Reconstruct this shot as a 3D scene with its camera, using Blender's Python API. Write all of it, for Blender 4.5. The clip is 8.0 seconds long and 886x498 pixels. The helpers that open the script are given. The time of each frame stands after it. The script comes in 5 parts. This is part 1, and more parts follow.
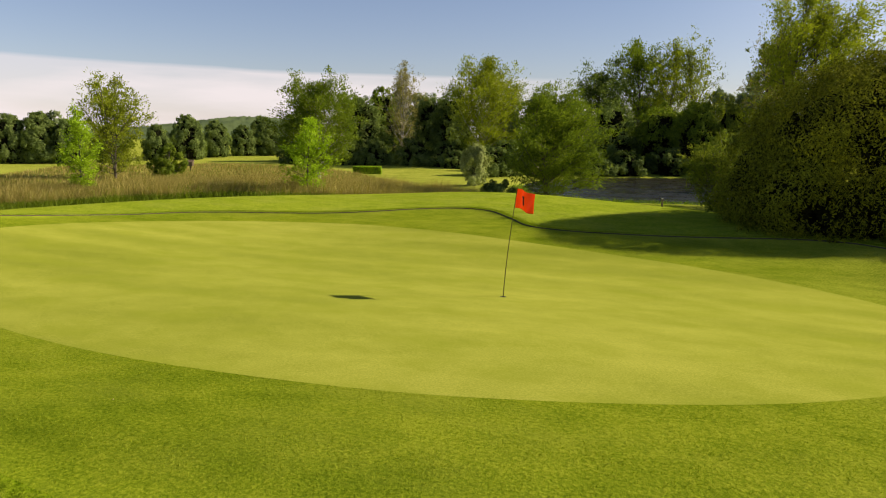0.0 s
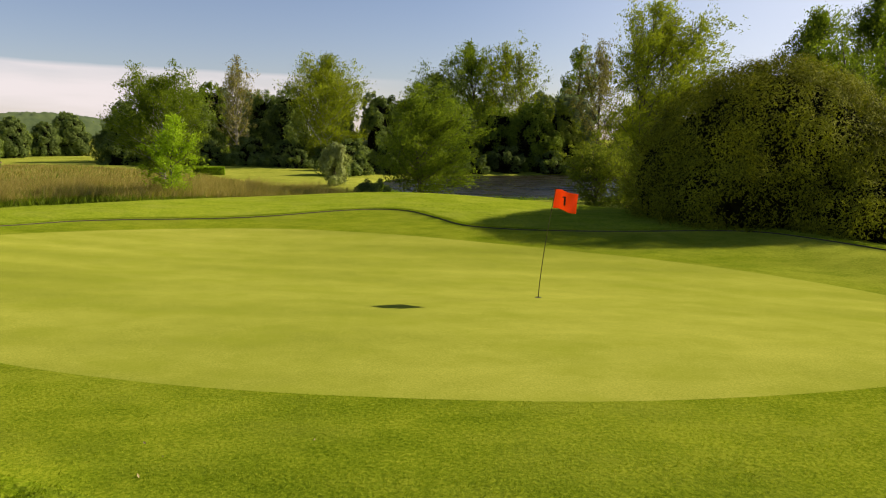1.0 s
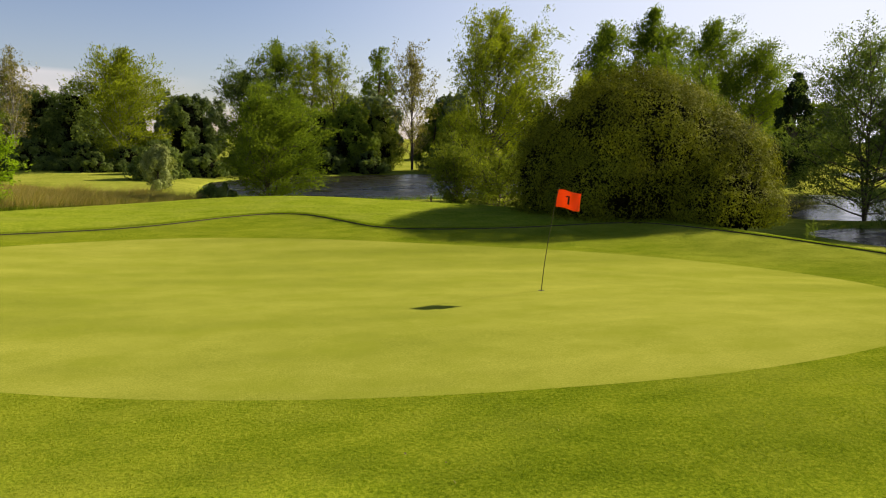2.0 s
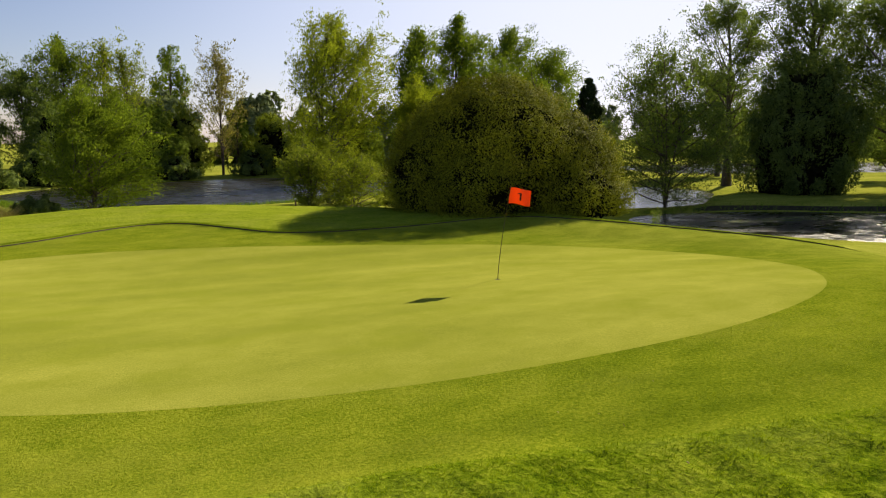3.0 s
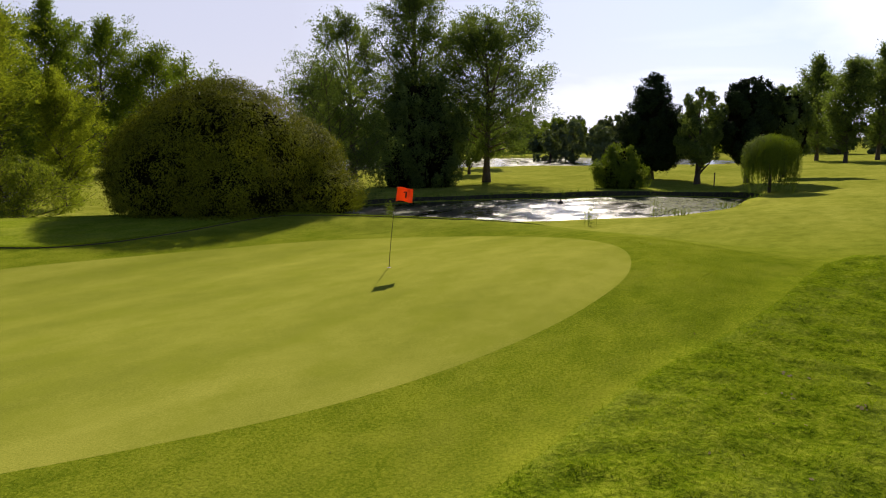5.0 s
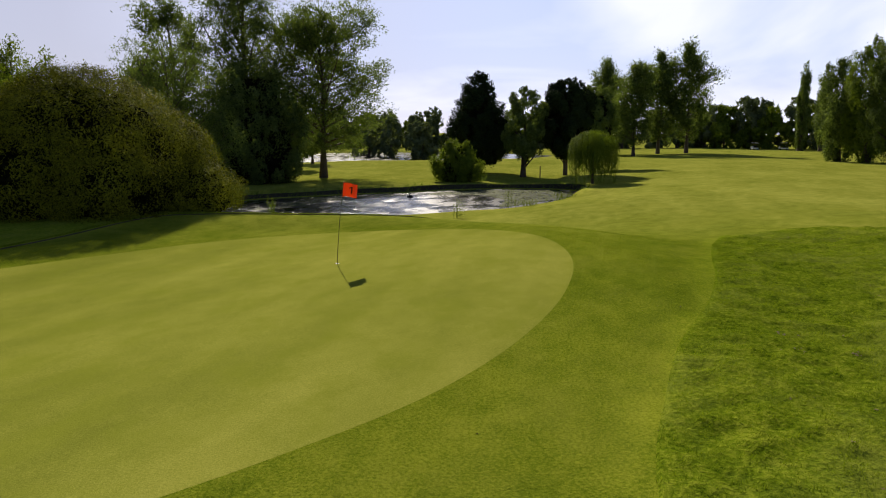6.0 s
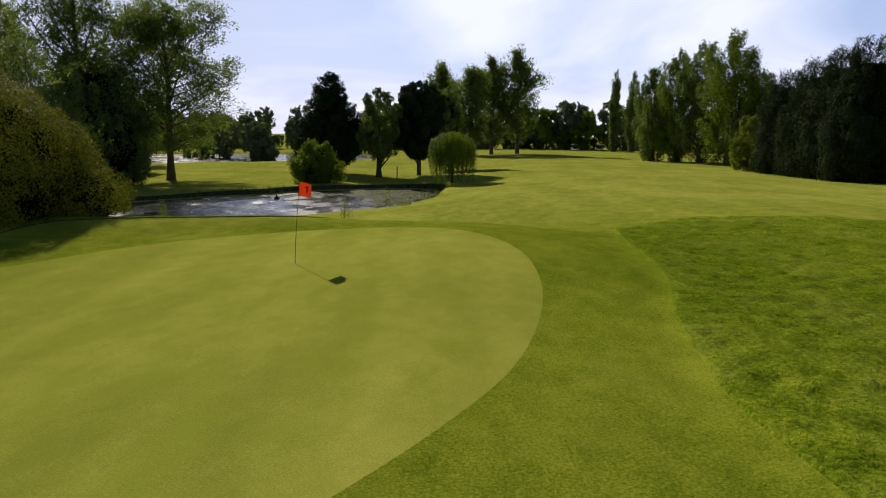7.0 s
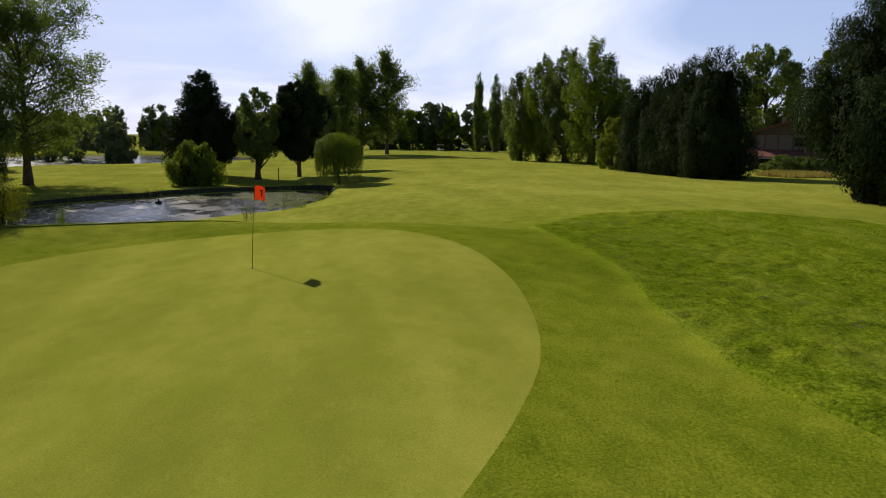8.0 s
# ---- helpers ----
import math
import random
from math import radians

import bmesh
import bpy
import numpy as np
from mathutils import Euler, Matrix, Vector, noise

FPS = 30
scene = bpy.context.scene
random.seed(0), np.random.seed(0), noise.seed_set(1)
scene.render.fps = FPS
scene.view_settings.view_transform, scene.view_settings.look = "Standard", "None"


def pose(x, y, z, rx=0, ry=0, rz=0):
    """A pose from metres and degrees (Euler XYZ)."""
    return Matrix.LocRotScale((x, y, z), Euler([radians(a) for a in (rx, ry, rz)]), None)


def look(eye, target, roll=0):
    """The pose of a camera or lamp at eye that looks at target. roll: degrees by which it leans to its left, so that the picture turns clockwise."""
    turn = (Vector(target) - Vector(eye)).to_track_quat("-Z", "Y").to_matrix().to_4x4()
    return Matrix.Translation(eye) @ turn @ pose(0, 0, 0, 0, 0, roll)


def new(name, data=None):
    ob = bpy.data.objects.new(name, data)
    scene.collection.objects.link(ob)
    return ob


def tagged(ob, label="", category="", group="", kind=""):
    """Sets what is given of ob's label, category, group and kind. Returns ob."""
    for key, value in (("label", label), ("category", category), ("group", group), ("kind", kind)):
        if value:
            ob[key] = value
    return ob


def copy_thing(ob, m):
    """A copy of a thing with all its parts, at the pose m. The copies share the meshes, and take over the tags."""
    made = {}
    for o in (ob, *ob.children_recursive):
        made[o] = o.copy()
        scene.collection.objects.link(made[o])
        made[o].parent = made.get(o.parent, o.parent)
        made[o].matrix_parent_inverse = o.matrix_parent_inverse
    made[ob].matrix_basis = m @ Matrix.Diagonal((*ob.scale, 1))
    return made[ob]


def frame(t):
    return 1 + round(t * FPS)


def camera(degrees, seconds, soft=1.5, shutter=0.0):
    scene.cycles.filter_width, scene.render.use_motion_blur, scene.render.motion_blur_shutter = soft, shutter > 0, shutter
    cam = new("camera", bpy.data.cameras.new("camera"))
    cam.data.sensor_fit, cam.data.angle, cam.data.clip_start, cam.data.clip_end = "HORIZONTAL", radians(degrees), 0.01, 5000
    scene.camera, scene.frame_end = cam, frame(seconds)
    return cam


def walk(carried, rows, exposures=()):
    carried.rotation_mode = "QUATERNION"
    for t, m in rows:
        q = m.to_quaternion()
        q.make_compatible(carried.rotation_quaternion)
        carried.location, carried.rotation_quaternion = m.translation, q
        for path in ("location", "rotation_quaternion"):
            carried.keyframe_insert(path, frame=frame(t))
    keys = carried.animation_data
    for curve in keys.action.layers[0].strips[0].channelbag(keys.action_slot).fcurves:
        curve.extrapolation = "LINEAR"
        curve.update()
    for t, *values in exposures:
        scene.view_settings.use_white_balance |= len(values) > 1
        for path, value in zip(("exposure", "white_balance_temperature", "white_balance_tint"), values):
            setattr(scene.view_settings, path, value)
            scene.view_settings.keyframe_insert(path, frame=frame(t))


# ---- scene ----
cam = camera(63.5, 8.0, soft=1.1)
PATH = [
    (0, (5.387, -0.573, 3.009), (4.591, 1.235, 2.699), 0.5),
    (0.5, (3.422, -1.147, 3.012), (2.853, 0.745, 2.701), 0.6),
    (1, (1.3, -1.367, 3.003), (0.99, 0.584, 2.694), 0.6),
    (1.5, (-0.858, -1.486, 2.978), (-0.878, 0.491, 2.672), 0.7),
    (1.7, (-1.753, -1.662, 3.009), (-1.655, 0.313, 2.703), 0.7),
    (2.8, (-6.067, -1.987, 3.114), (-5.358, -0.141, 2.814), -0.4),
    (3, (-6.807, -1.918, 3.133), (-5.992, -0.117, 2.832), -0.4),
    (3.5, (-8.723, -1.614, 3.196), (-7.657, 0.05, 2.887), -0.7),
    (4, (-10.65, -0.974, 3.285), (-9.348, 0.51, 2.971), -0.6),
    (4.5, (-12.532, 0.026, 3.362), (-11.022, 1.298, 3.042), -0.4),
    (4.7, (-13.232, 0.533, 3.361), (-11.647, 1.711, 3.046), -0.1),
    (5.8, (-15.706, 3.967, 3.372), (-13.836, 4.599, 3.053), -0.0),
    (6, (-16.076, 4.593, 3.382), (-14.176, 5.129, 3.06), 0.3),
    (6.5, (-16.889, 6.213, 3.368), (-14.936, 6.503, 3.049), 0.5),
    (7, (-17.367, 7.83, 3.333), (-15.394, 7.893, 3.018), 0.6),
    (7.5, (-17.655, 9.283, 3.357), (-15.685, 9.13, 3.046), 0.6),
    (8, (-17.704, 10.404, 3.359), (-15.755, 10.083, 3.049), 0.6),
]
EXPOSURES = [(0.0, 0.72, 6800, 8), (1.5, 0.70, 6800, 8), (3.5, 0.72, 6650, 11), (4.5, 0.52, 6500, 13), (6.0, 0.05, 6250, 14.5), (8.0, -0.02, 6150, 13.5)]
walk(cam, [(t, look(eye, target, roll)) for t, eye, target, roll in PATH], EXPOSURES)

# ---- sun, sky, exposure ----
SUN_AZ, SUN_EL = 25.7, 30.0
sun = new("sun", bpy.data.lights.new("sun", "SUN"))
sun.data.energy, sun.data.angle, sun.data.color = 5.0, radians(0.55), (1.0, 0.90, 0.70)
sun.matrix_world = look((60 * math.cos(radians(SUN_AZ)), 60 * math.sin(radians(SUN_AZ)), 60 * math.tan(radians(SUN_EL))), (0, 0, 0))

world = bpy.data.worlds.new("sky")
scene.world = world
world.use_nodes = True
wt = world.node_tree
wt.nodes.clear()


def node(tree, kind, **given):
    n = tree.nodes.new(kind)
    for key, value in given.items():
        n.inputs[key.replace("_", " ")].default_value = value
    return n


def ramp(tree, stops, interp="LINEAR"):
    n = tree.nodes.new("ShaderNodeValToRGB")
    n.color_ramp.interpolation = interp
    e = n.color_ramp.elements
    while len(e) < len(stops):
        e.new(0.5)
    for k, (at, col) in enumerate(stops):
        e[k].position = at
        e[k].color = (*col, 1) if len(col) == 3 else col
    return n


def math_node(tree, op, a=0.0, b=0.0, c=0.0):
    n = tree.nodes.new("ShaderNodeMath")
    n.operation = op
    for k, v in enumerate((a, b, c)):
        if isinstance(v, (int, float)):
            n.inputs[k].default_value = v
        else:
            tree.links.new(v, n.inputs[k])
    return n.outputs[0]


def mix_rgb(tree, fac, a, b, blend="MIX"):
    n = tree.nodes.new("ShaderNodeMix")
    n.data_type, n.blend_type = "RGBA", blend
    for sock, v in ((n.inputs[0], fac), (n.inputs[6], a), (n.inputs[7], b)):
        if isinstance(v, (int, float)):
            sock.default_value = v
        elif isinstance(v, tuple):
            sock.default_value = (*v, 1)
        else:
            tree.links.new(v, sock)
    return n.outputs[2]


sky = wt.nodes.new("ShaderNodeTexSky")
sky.sky_type, sky.sun_disc = "NISHITA", False
sky.sun_elevation, sky.sun_rotation = radians(SUN_EL), radians(90 - SUN_AZ)
sky.air_density, sky.dust_density, sky.ozone_density = 1.0, 0.5, 3.0
coord = wt.nodes.new("ShaderNodeTexCoord")
split = wt.nodes.new("ShaderNodeSeparateXYZ")
wt.links.new(coord.outputs["Generated"], split.inputs[0])
# thin cloud sheet: the view direction laid onto a flat layer overhead, streaks long in one direction
over = math_node(wt, "ADD", math_node(wt, "MAXIMUM", split.outputs[2], 0.0), 0.06)
flat = wt.nodes.new("ShaderNodeCombineXYZ")
wt.links.new(math_node(wt, "DIVIDE", split.outputs[0], over), flat.inputs[0])
wt.links.new(math_node(wt, "DIVIDE", split.outputs[1], over), flat.inputs[1])
turned = wt.nodes.new("ShaderNodeMapping")
turned.inputs["Rotation"].default_value = (0, 0, radians(-32))
turned.inputs["Scale"].default_value = (0.16, 0.42, 1)
turned.inputs["Location"].default_value = (1.3, 0.4, 0)
wt.links.new(flat.outputs[0], turned.inputs[0])
puff = node(wt, "ShaderNodeTexNoise", Scale=1.0, Detail=5.0, Roughness=0.45, Distortion=0.8)
wt.links.new(turned.outputs[0], puff.inputs["Vector"])
veil = ramp(wt, [(0.44, (0, 0, 0)), (0.64, (1, 1, 1))])
wt.links.new(puff.outputs[0], veil.inputs[0])
# a long low cloud bank towards the north-west
azim = math_node(wt, "ARCTAN2", split.outputs[1], split.outputs[0])
rag = node(wt, "ShaderNodeTexNoise", Scale=3.0, Detail=5.0)
ragmap = wt.nodes.new("ShaderNodeMapping")
ragmap.inputs["Scale"].default_value = (1, 1, 7)
wt.links.new(coord.outputs["Generated"], ragmap.inputs[0])
wt.links.new(ragmap.outputs[0], rag.inputs["Vector"])
edge = math_node(wt, "ADD", math_node(wt, "MULTIPLY", math_node(wt, "SUBTRACT", azim, 1.986), 0.018), 0.082)
height = math_node(wt, "ADD", split.outputs[2], math_node(wt, "MULTIPLY", math_node(wt, "SUBTRACT", rag.outputs[0], 0.5), 0.022))
bank = math_node(wt, "MULTIPLY", math_node(wt, "SUBTRACT", edge, height), 160.0)
bank_in = wt.nodes.new("ShaderNodeClamp")
wt.links.new(bank, bank_in.inputs[0])
west = wt.nodes.new("ShaderNodeMapRange")
west.inputs["From Min"].default_value, west.inputs["From Max"].default_value = 1.75, 1.95
wt.links.new(azim, west.inputs["Value"])
gapn = ramp(wt, [(0.40, (0.55, 0.55, 0.55)), (0.60, (1, 1, 1))])
wt.links.new(rag.outputs[0], gapn.inputs[0])
bank_fac = math_node(wt, "MULTIPLY", math_node(wt, "MULTIPLY", bank_in.outputs[0], west.outputs[0]), gapn.outputs[0])
low = wt.nodes.new("ShaderNodeMapRange")
low.interpolation_type = "SMOOTHSTEP"
low.inputs["From Min"].default_value, low.inputs["From Max"].default_value = 0.55, 0.16
wt.links.new(split.outputs[2], low.inputs["Value"])
thin = math_node(wt, "MULTIPLY", veil.outputs[0], 0.85)
south = wt.nodes.new("ShaderNodeMapRange")
south.inputs["From Min"].default_value, south.inputs["From Max"].default_value = 0.75, 0.2
wt.links.new(azim, south.inputs["Value"])
behind = wt.nodes.new("ShaderNodeMapRange")
behind.interpolation_type = "SMOOTHSTEP"
behind.inputs["From Min"].default_value, behind.inputs["From Max"].default_value = -1.7, -0.8
wt.links.new(azim, behind.inputs["Value"])
sunny = math_node(wt, "MULTIPLY", south.outputs[0], behind.outputs[0])
thin = math_node(wt, "MULTIPLY", math_node(wt, "MULTIPLY", thin, sunny), low.outputs[0])
# bright haze round the sun
off = math_node(wt, "ABSOLUTE", math_node(wt, "SUBTRACT", azim, 0.72))
haze = wt.nodes.new("ShaderNodeMapRange")
haze.interpolation_type = "SMOOTHSTEP"
haze.inputs["From Min"].default_value, haze.inputs["From Max"].default_value = 1.05, 0.15
haze.inputs["To Max"].default_value = 0.85
wt.links.new(off, haze.inputs["Value"])
tint = mix_rgb(wt, 1.0, sky.outputs[0], (1.12, 0.96, 1.03), "MULTIPLY")
zenith = wt.nodes.new("ShaderNodeMapRange")
zenith.interpolation_type = "SMOOTHSTEP"
zenith.inputs["From Min"].default_value, zenith.inputs["From Max"].default_value = 0.22, 0.7
wt.links.new(split.outputs[2], zenith.inputs["Value"])
tint = mix_rgb(wt, math_node(wt, "MULTIPLY", zenith.outputs[0], 0.6), tint, (0.3, 0.55, 1.1))
col = mix_rgb(wt, math_node(wt, "MULTIPLY", haze.outputs[0], low.outputs[0]), tint, (8.0, 8.3, 9.8))
col = mix_rgb(wt, math_node(wt, "MULTIPLY", math_node(wt, "MULTIPLY", sunny, low.outputs[0]), 0.45), col, (10.2, 12.4, 17.2))
col = mix_rgb(wt, thin, col, (14.4, 14.6, 16.2))
col = mix_rgb(wt, math_node(wt, "MULTIPLY", bank_fac, 0.85), col, (8.2, 7.4, 7.8))
back = node(wt, "ShaderNodeBackground", Strength=0.07)
wt.links.new(col, back.inputs[0])
wout = wt.nodes.new("ShaderNodeOutputWorld")
wt.links.new(back.outputs[0], wout.inputs[0])

# ---- materials ----


def material(name):
    m = bpy.data.materials.new(name)
    m.use_nodes = True
    t = m.node_tree
    b = t.nodes["Principled BSDF"]
    b.inputs["Specular IOR Level"].default_value = 0.25
    return m, t, b


def noise_tex(t, scale, detail=4.0, rough=0.55, stretch=None, turn=0.0, dist=0.0):
    co = t.nodes.new("ShaderNodeTexCoord")
    mp = t.nodes.new("ShaderNodeMapping")
    mp.inputs["Rotation"].default_value = (0, 0, radians(turn))
    if stretch:
        mp.inputs["Scale"].default_value = stretch
    t.links.new(co.outputs["Object"], mp.inputs[0])
    n = node(t, "ShaderNodeTexNoise", Scale=scale, Detail=detail, Roughness=rough, Distortion=dist)
    t.links.new(mp.outputs[0], n.inputs["Vector"])
    return n.outputs[0]


def bump(t, b, heights, strength, distance):
    n = node(t, "ShaderNodeBump", Strength=strength, Distance=distance)
    t.links.new(heights, n.inputs["Height"])
    t.links.new(n.outputs[0], b.inputs["Normal"])


def turf(name, dark, mid, light, fine, fine_amount, bump_d, patch=0.5, mow=None, mottle=1.0, alt=None, alt_size=0.5, alt_amount=0.5, far=None):
    """Mown grass: patches of a few metres, mottling of some decimetres, blade-sized grain, tufts of another green, and
    a paler colour further out, as if backlit.
    """
    m, t, b = material(name)
    big = noise_tex(t, 0.11, 3.0)
    mid_n = noise_tex(t, 1.1, 5.0, 0.6, (1, 1.6, 1), 25)
    tiny = noise_tex(t, fine, 4.0, 0.7)
    f = math_node(t, "ADD", math_node(t, "MULTIPLY", big, patch), math_node(t, "MULTIPLY", math_node(t, "ADD", math_node(t, "MULTIPLY", math_node(t, "SUBTRACT", mid_n, 0.5), mottle), 0.5), 0.9 - patch))
    f = math_node(t, "ADD", f, math_node(t, "MULTIPLY", math_node(t, "SUBTRACT", tiny, 0.5), fine_amount))
    if mow:
        strip = noise_tex(t, 1.0, 1.0, 0.4, (mow[0], mow[1], 1), mow[2])
        f = math_node(t, "ADD", f, math_node(t, "MULTIPLY", math_node(t, "SUBTRACT", strip, 0.5), mow[3]))
    r = ramp(t, [(0.25, dark), (0.45, mid), (0.68, light)])
    t.links.new(f, r.inputs[0])
    colour = r.outputs[0]
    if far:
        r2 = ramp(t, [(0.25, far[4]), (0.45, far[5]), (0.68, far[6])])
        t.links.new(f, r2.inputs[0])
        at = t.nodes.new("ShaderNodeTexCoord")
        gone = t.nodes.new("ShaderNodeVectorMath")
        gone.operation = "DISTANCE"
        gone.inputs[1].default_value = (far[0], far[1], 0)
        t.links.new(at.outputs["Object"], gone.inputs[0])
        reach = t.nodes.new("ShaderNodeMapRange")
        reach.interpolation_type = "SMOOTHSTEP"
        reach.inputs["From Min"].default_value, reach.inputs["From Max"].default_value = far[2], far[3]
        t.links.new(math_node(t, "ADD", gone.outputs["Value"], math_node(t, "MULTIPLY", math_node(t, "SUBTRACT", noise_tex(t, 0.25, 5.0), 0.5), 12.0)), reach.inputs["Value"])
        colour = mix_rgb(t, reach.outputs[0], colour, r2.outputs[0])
    if alt:
        other = ramp(t, [(0.47, (0, 0, 0)), (0.66, (1, 1, 1))])
        t.links.new(noise_tex(t, alt_size, 7.0, 0.68, (1, 1.7, 1), -15), other.inputs[0])
        colour = mix_rgb(t, math_node(t, "MULTIPLY", other.outputs[0], alt_amount), colour, alt)
    t.links.new(colour, b.inputs["Base Color"])
    b.inputs["Roughness"].default_value = 0.58
    b.inputs["Specular IOR Level"].default_value = 0.0
    b.inputs["Diffuse Roughness"].default_value = 0.05
    hh = math_node(t, "ADD", tiny, math_node(t, "MULTIPLY", mid_n, 0.6))
    bump(t, b, hh, 0.8, bump_d)
    return m


GREEN = turf("putting_turf", (0.200, 0.222, 0.026), (0.280, 0.296, 0.040), (0.385, 0.378, 0.066), 40.0, 0.80, 0.007, 0.40, (0.10, 0.62, -20, 0.46), 0.6, (0.232, 0.262, 0.024), 0.55, 0.6)
# paler far colours: fairway tone plus backlit brightness painted in by distance
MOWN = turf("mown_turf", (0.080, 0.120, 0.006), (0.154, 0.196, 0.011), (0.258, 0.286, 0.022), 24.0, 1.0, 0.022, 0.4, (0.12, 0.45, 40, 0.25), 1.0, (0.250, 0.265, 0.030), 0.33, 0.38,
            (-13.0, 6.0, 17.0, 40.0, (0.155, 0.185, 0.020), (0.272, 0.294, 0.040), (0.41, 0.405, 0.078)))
BANKTURF = turf("bank_turf", (0.125, 0.178, 0.010), (0.215, 0.270, 0.018), (0.32, 0.355, 0.034), 9.0, 0.85, 0.06, 0.4, None, 1.0, (0.30, 0.31, 0.055), 0.4, 0.4)
ROUGH = turf("rough_turf", (0.052, 0.092, 0.003), (0.135, 0.188, 0.008), (0.245, 0.290, 0.020), 11.0, 1.1, 0.06, 0.3, None, 1.2, (0.225, 0.255, 0.035), 0.3, 0.5)


def leafy(name, dark, light, glow=0.45, gloss=0.45):
    """Leaves: each one its own tint, light passing through."""
    m, t, b = material(name)
    geo = t.nodes.new("ShaderNodeNewGeometry")
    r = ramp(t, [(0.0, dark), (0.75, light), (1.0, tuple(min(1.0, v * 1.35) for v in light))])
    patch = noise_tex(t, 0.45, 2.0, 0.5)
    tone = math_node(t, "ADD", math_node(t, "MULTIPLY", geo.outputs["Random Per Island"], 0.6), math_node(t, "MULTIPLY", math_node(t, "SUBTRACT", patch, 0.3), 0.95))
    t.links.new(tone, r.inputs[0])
    b.inputs["Roughness"].default_value = 0.4 + 0.6 * gloss
    b.inputs["Specular IOR Level"].default_value = 0.02
    t.links.new(r.outputs[0], b.inputs["Base Color"])
    tr = t.nodes.new("ShaderNodeBsdfTranslucent")
    warm = mix_rgb(t, 1.0, r.outputs[0], (1.08, 1.15, 0.5), "MULTIPLY")
    t.links.new(warm, tr.inputs[0])
    mx = t.nodes.new("ShaderNodeMixShader")
    mx.inputs[0].default_value = glow * 0.8
    t.links.new(b.outputs[0], mx.inputs[1])
    t.links.new(tr.outputs[0], mx.inputs[2])
    t.links.new(mx.outputs[0], t.nodes["Material Output"].inputs[0])
    return m


LEAF_MID = leafy("leaves_mid_green", (0.064, 0.102, 0.012), (0.214, 0.270, 0.032), 0.6)
LEAF_YELLOW = leafy("leaves_yellow_green", (0.085, 0.112, 0.014), (0.330, 0.365, 0.036), 0.6)
LEAF_LIME = leafy("leaves_lime", (0.154, 0.237, 0.014), (0.382, 0.518, 0.034), 0.55)
LEAF_OLIVE = leafy("leaves_olive", (0.081, 0.109, 0.016), (0.258, 0.291, 0.040), 0.55)
# tint reaches near-black: the bush's self-shading sits in the leaf colour
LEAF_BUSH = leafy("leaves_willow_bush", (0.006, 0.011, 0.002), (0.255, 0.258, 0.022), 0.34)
LEAF_DARK = leafy("leaves_dark_green", (0.048, 0.075, 0.022), (0.195, 0.245, 0.068), 0.62)
LEAF_NEEDLE = leafy("needles_dark", (0.008, 0.016, 0.007), (0.036, 0.054, 0.018), 0.2, 0.6)
LEAF_SILVER = leafy("leaves_silver_green", (0.140, 0.166, 0.057), (0.359, 0.392, 0.145), 0.4)
LEAF_BARE = leafy("leaves_brownish", (0.132, 0.124, 0.037), (0.347, 0.303, 0.100), 0.4)
# greyer, paler green: distance haze painted into the far leaves
LEAF_FAR_HAZE = leafy("leaves_far_haze", (0.09, 0.12, 0.06), (0.19, 0.22, 0.10), 0.35)
STRAW = leafy("straw_grass", (0.175, 0.142, 0.045), (0.42, 0.335, 0.115), 0.45)
# near-black twigs: inner shade of bushes and crowns put into their colour
SHADE_TWIG = leafy("shade_dark_twigs", (0.010, 0.010, 0.005), (0.024, 0.024, 0.010), 0.1, 0.8)
WEED = leafy("weed_green", (0.075, 0.135, 0.014), (0.20, 0.28, 0.032), 0.45)
BLADE = leafy("grass_blade", (0.10, 0.148, 0.006), (0.235, 0.29, 0.014), 0.62)
FRINGE_BLADE = leafy("fringe_blade", (0.10, 0.150, 0.008), (0.27, 0.315, 0.022), 0.6)
REED = leafy("reed_green", (0.10, 0.14, 0.025), (0.22, 0.26, 0.05), 0.45)
PAD = leafy("lily_pad", (0.10, 0.12, 0.05), (0.20, 0.22, 0.10), 0.15, 0.3)


def barky(name, dark, light):
    m, t, b = material(name)
    n = noise_tex(t, 6.0, 5.0, 0.65, (1, 1, 0.25))
    r = ramp(t, [(0.3, dark), (0.7, light)])
    t.links.new(n, r.inputs[0])
    t.links.new(r.outputs[0], b.inputs["Base Color"])
    b.inputs["Roughness"].default_value = 0.9
    bump(t, b, n, 0.7, 0.03)
    return m


BARK = barky("bark_brown", (0.045, 0.034, 0.024), (0.13, 0.10, 0.075))
BARK_PALE = barky("bark_pale", (0.16, 0.14, 0.11), (0.42, 0.38, 0.32))



def watery(name, rippled, smoothest, roughest):
    """Dark water: ripples, with calm and ruffled patches."""
    m, t, b = material(name)
    b.inputs["Base Color"].default_value = (0.016, 0.015, 0.009, 1)
    b.inputs["IOR"].default_value = 1.33
    b.inputs["Specular IOR Level"].default_value = 0.5
    rip = noise_tex(t, 2.2, 4.0, 0.65, (1, 2.2, 1), 35)
    rip2 = noise_tex(t, 0.12, 2.0)
    calm = ramp(t, [(0.35, (0.55, 0.55, 0.55)), (0.65, (1, 1, 1))])
    t.links.new(rip2, calm.inputs[0])
    bump(t, b, math_node(t, "MULTIPLY", rip, calm.outputs[0]), 1.0, rippled)
    ruffle = noise_tex(t, 0.35, 5.0, 0.6, (1, 1.8, 1), 25)
    rough = ramp(t, [(0.36, (smoothest,) * 3), (0.58, (roughest,) * 3)])
    t.links.new(ruffle, rough.inputs[0])
    t.links.new(rough.outputs[0], b.inputs["Roughness"])
    return m


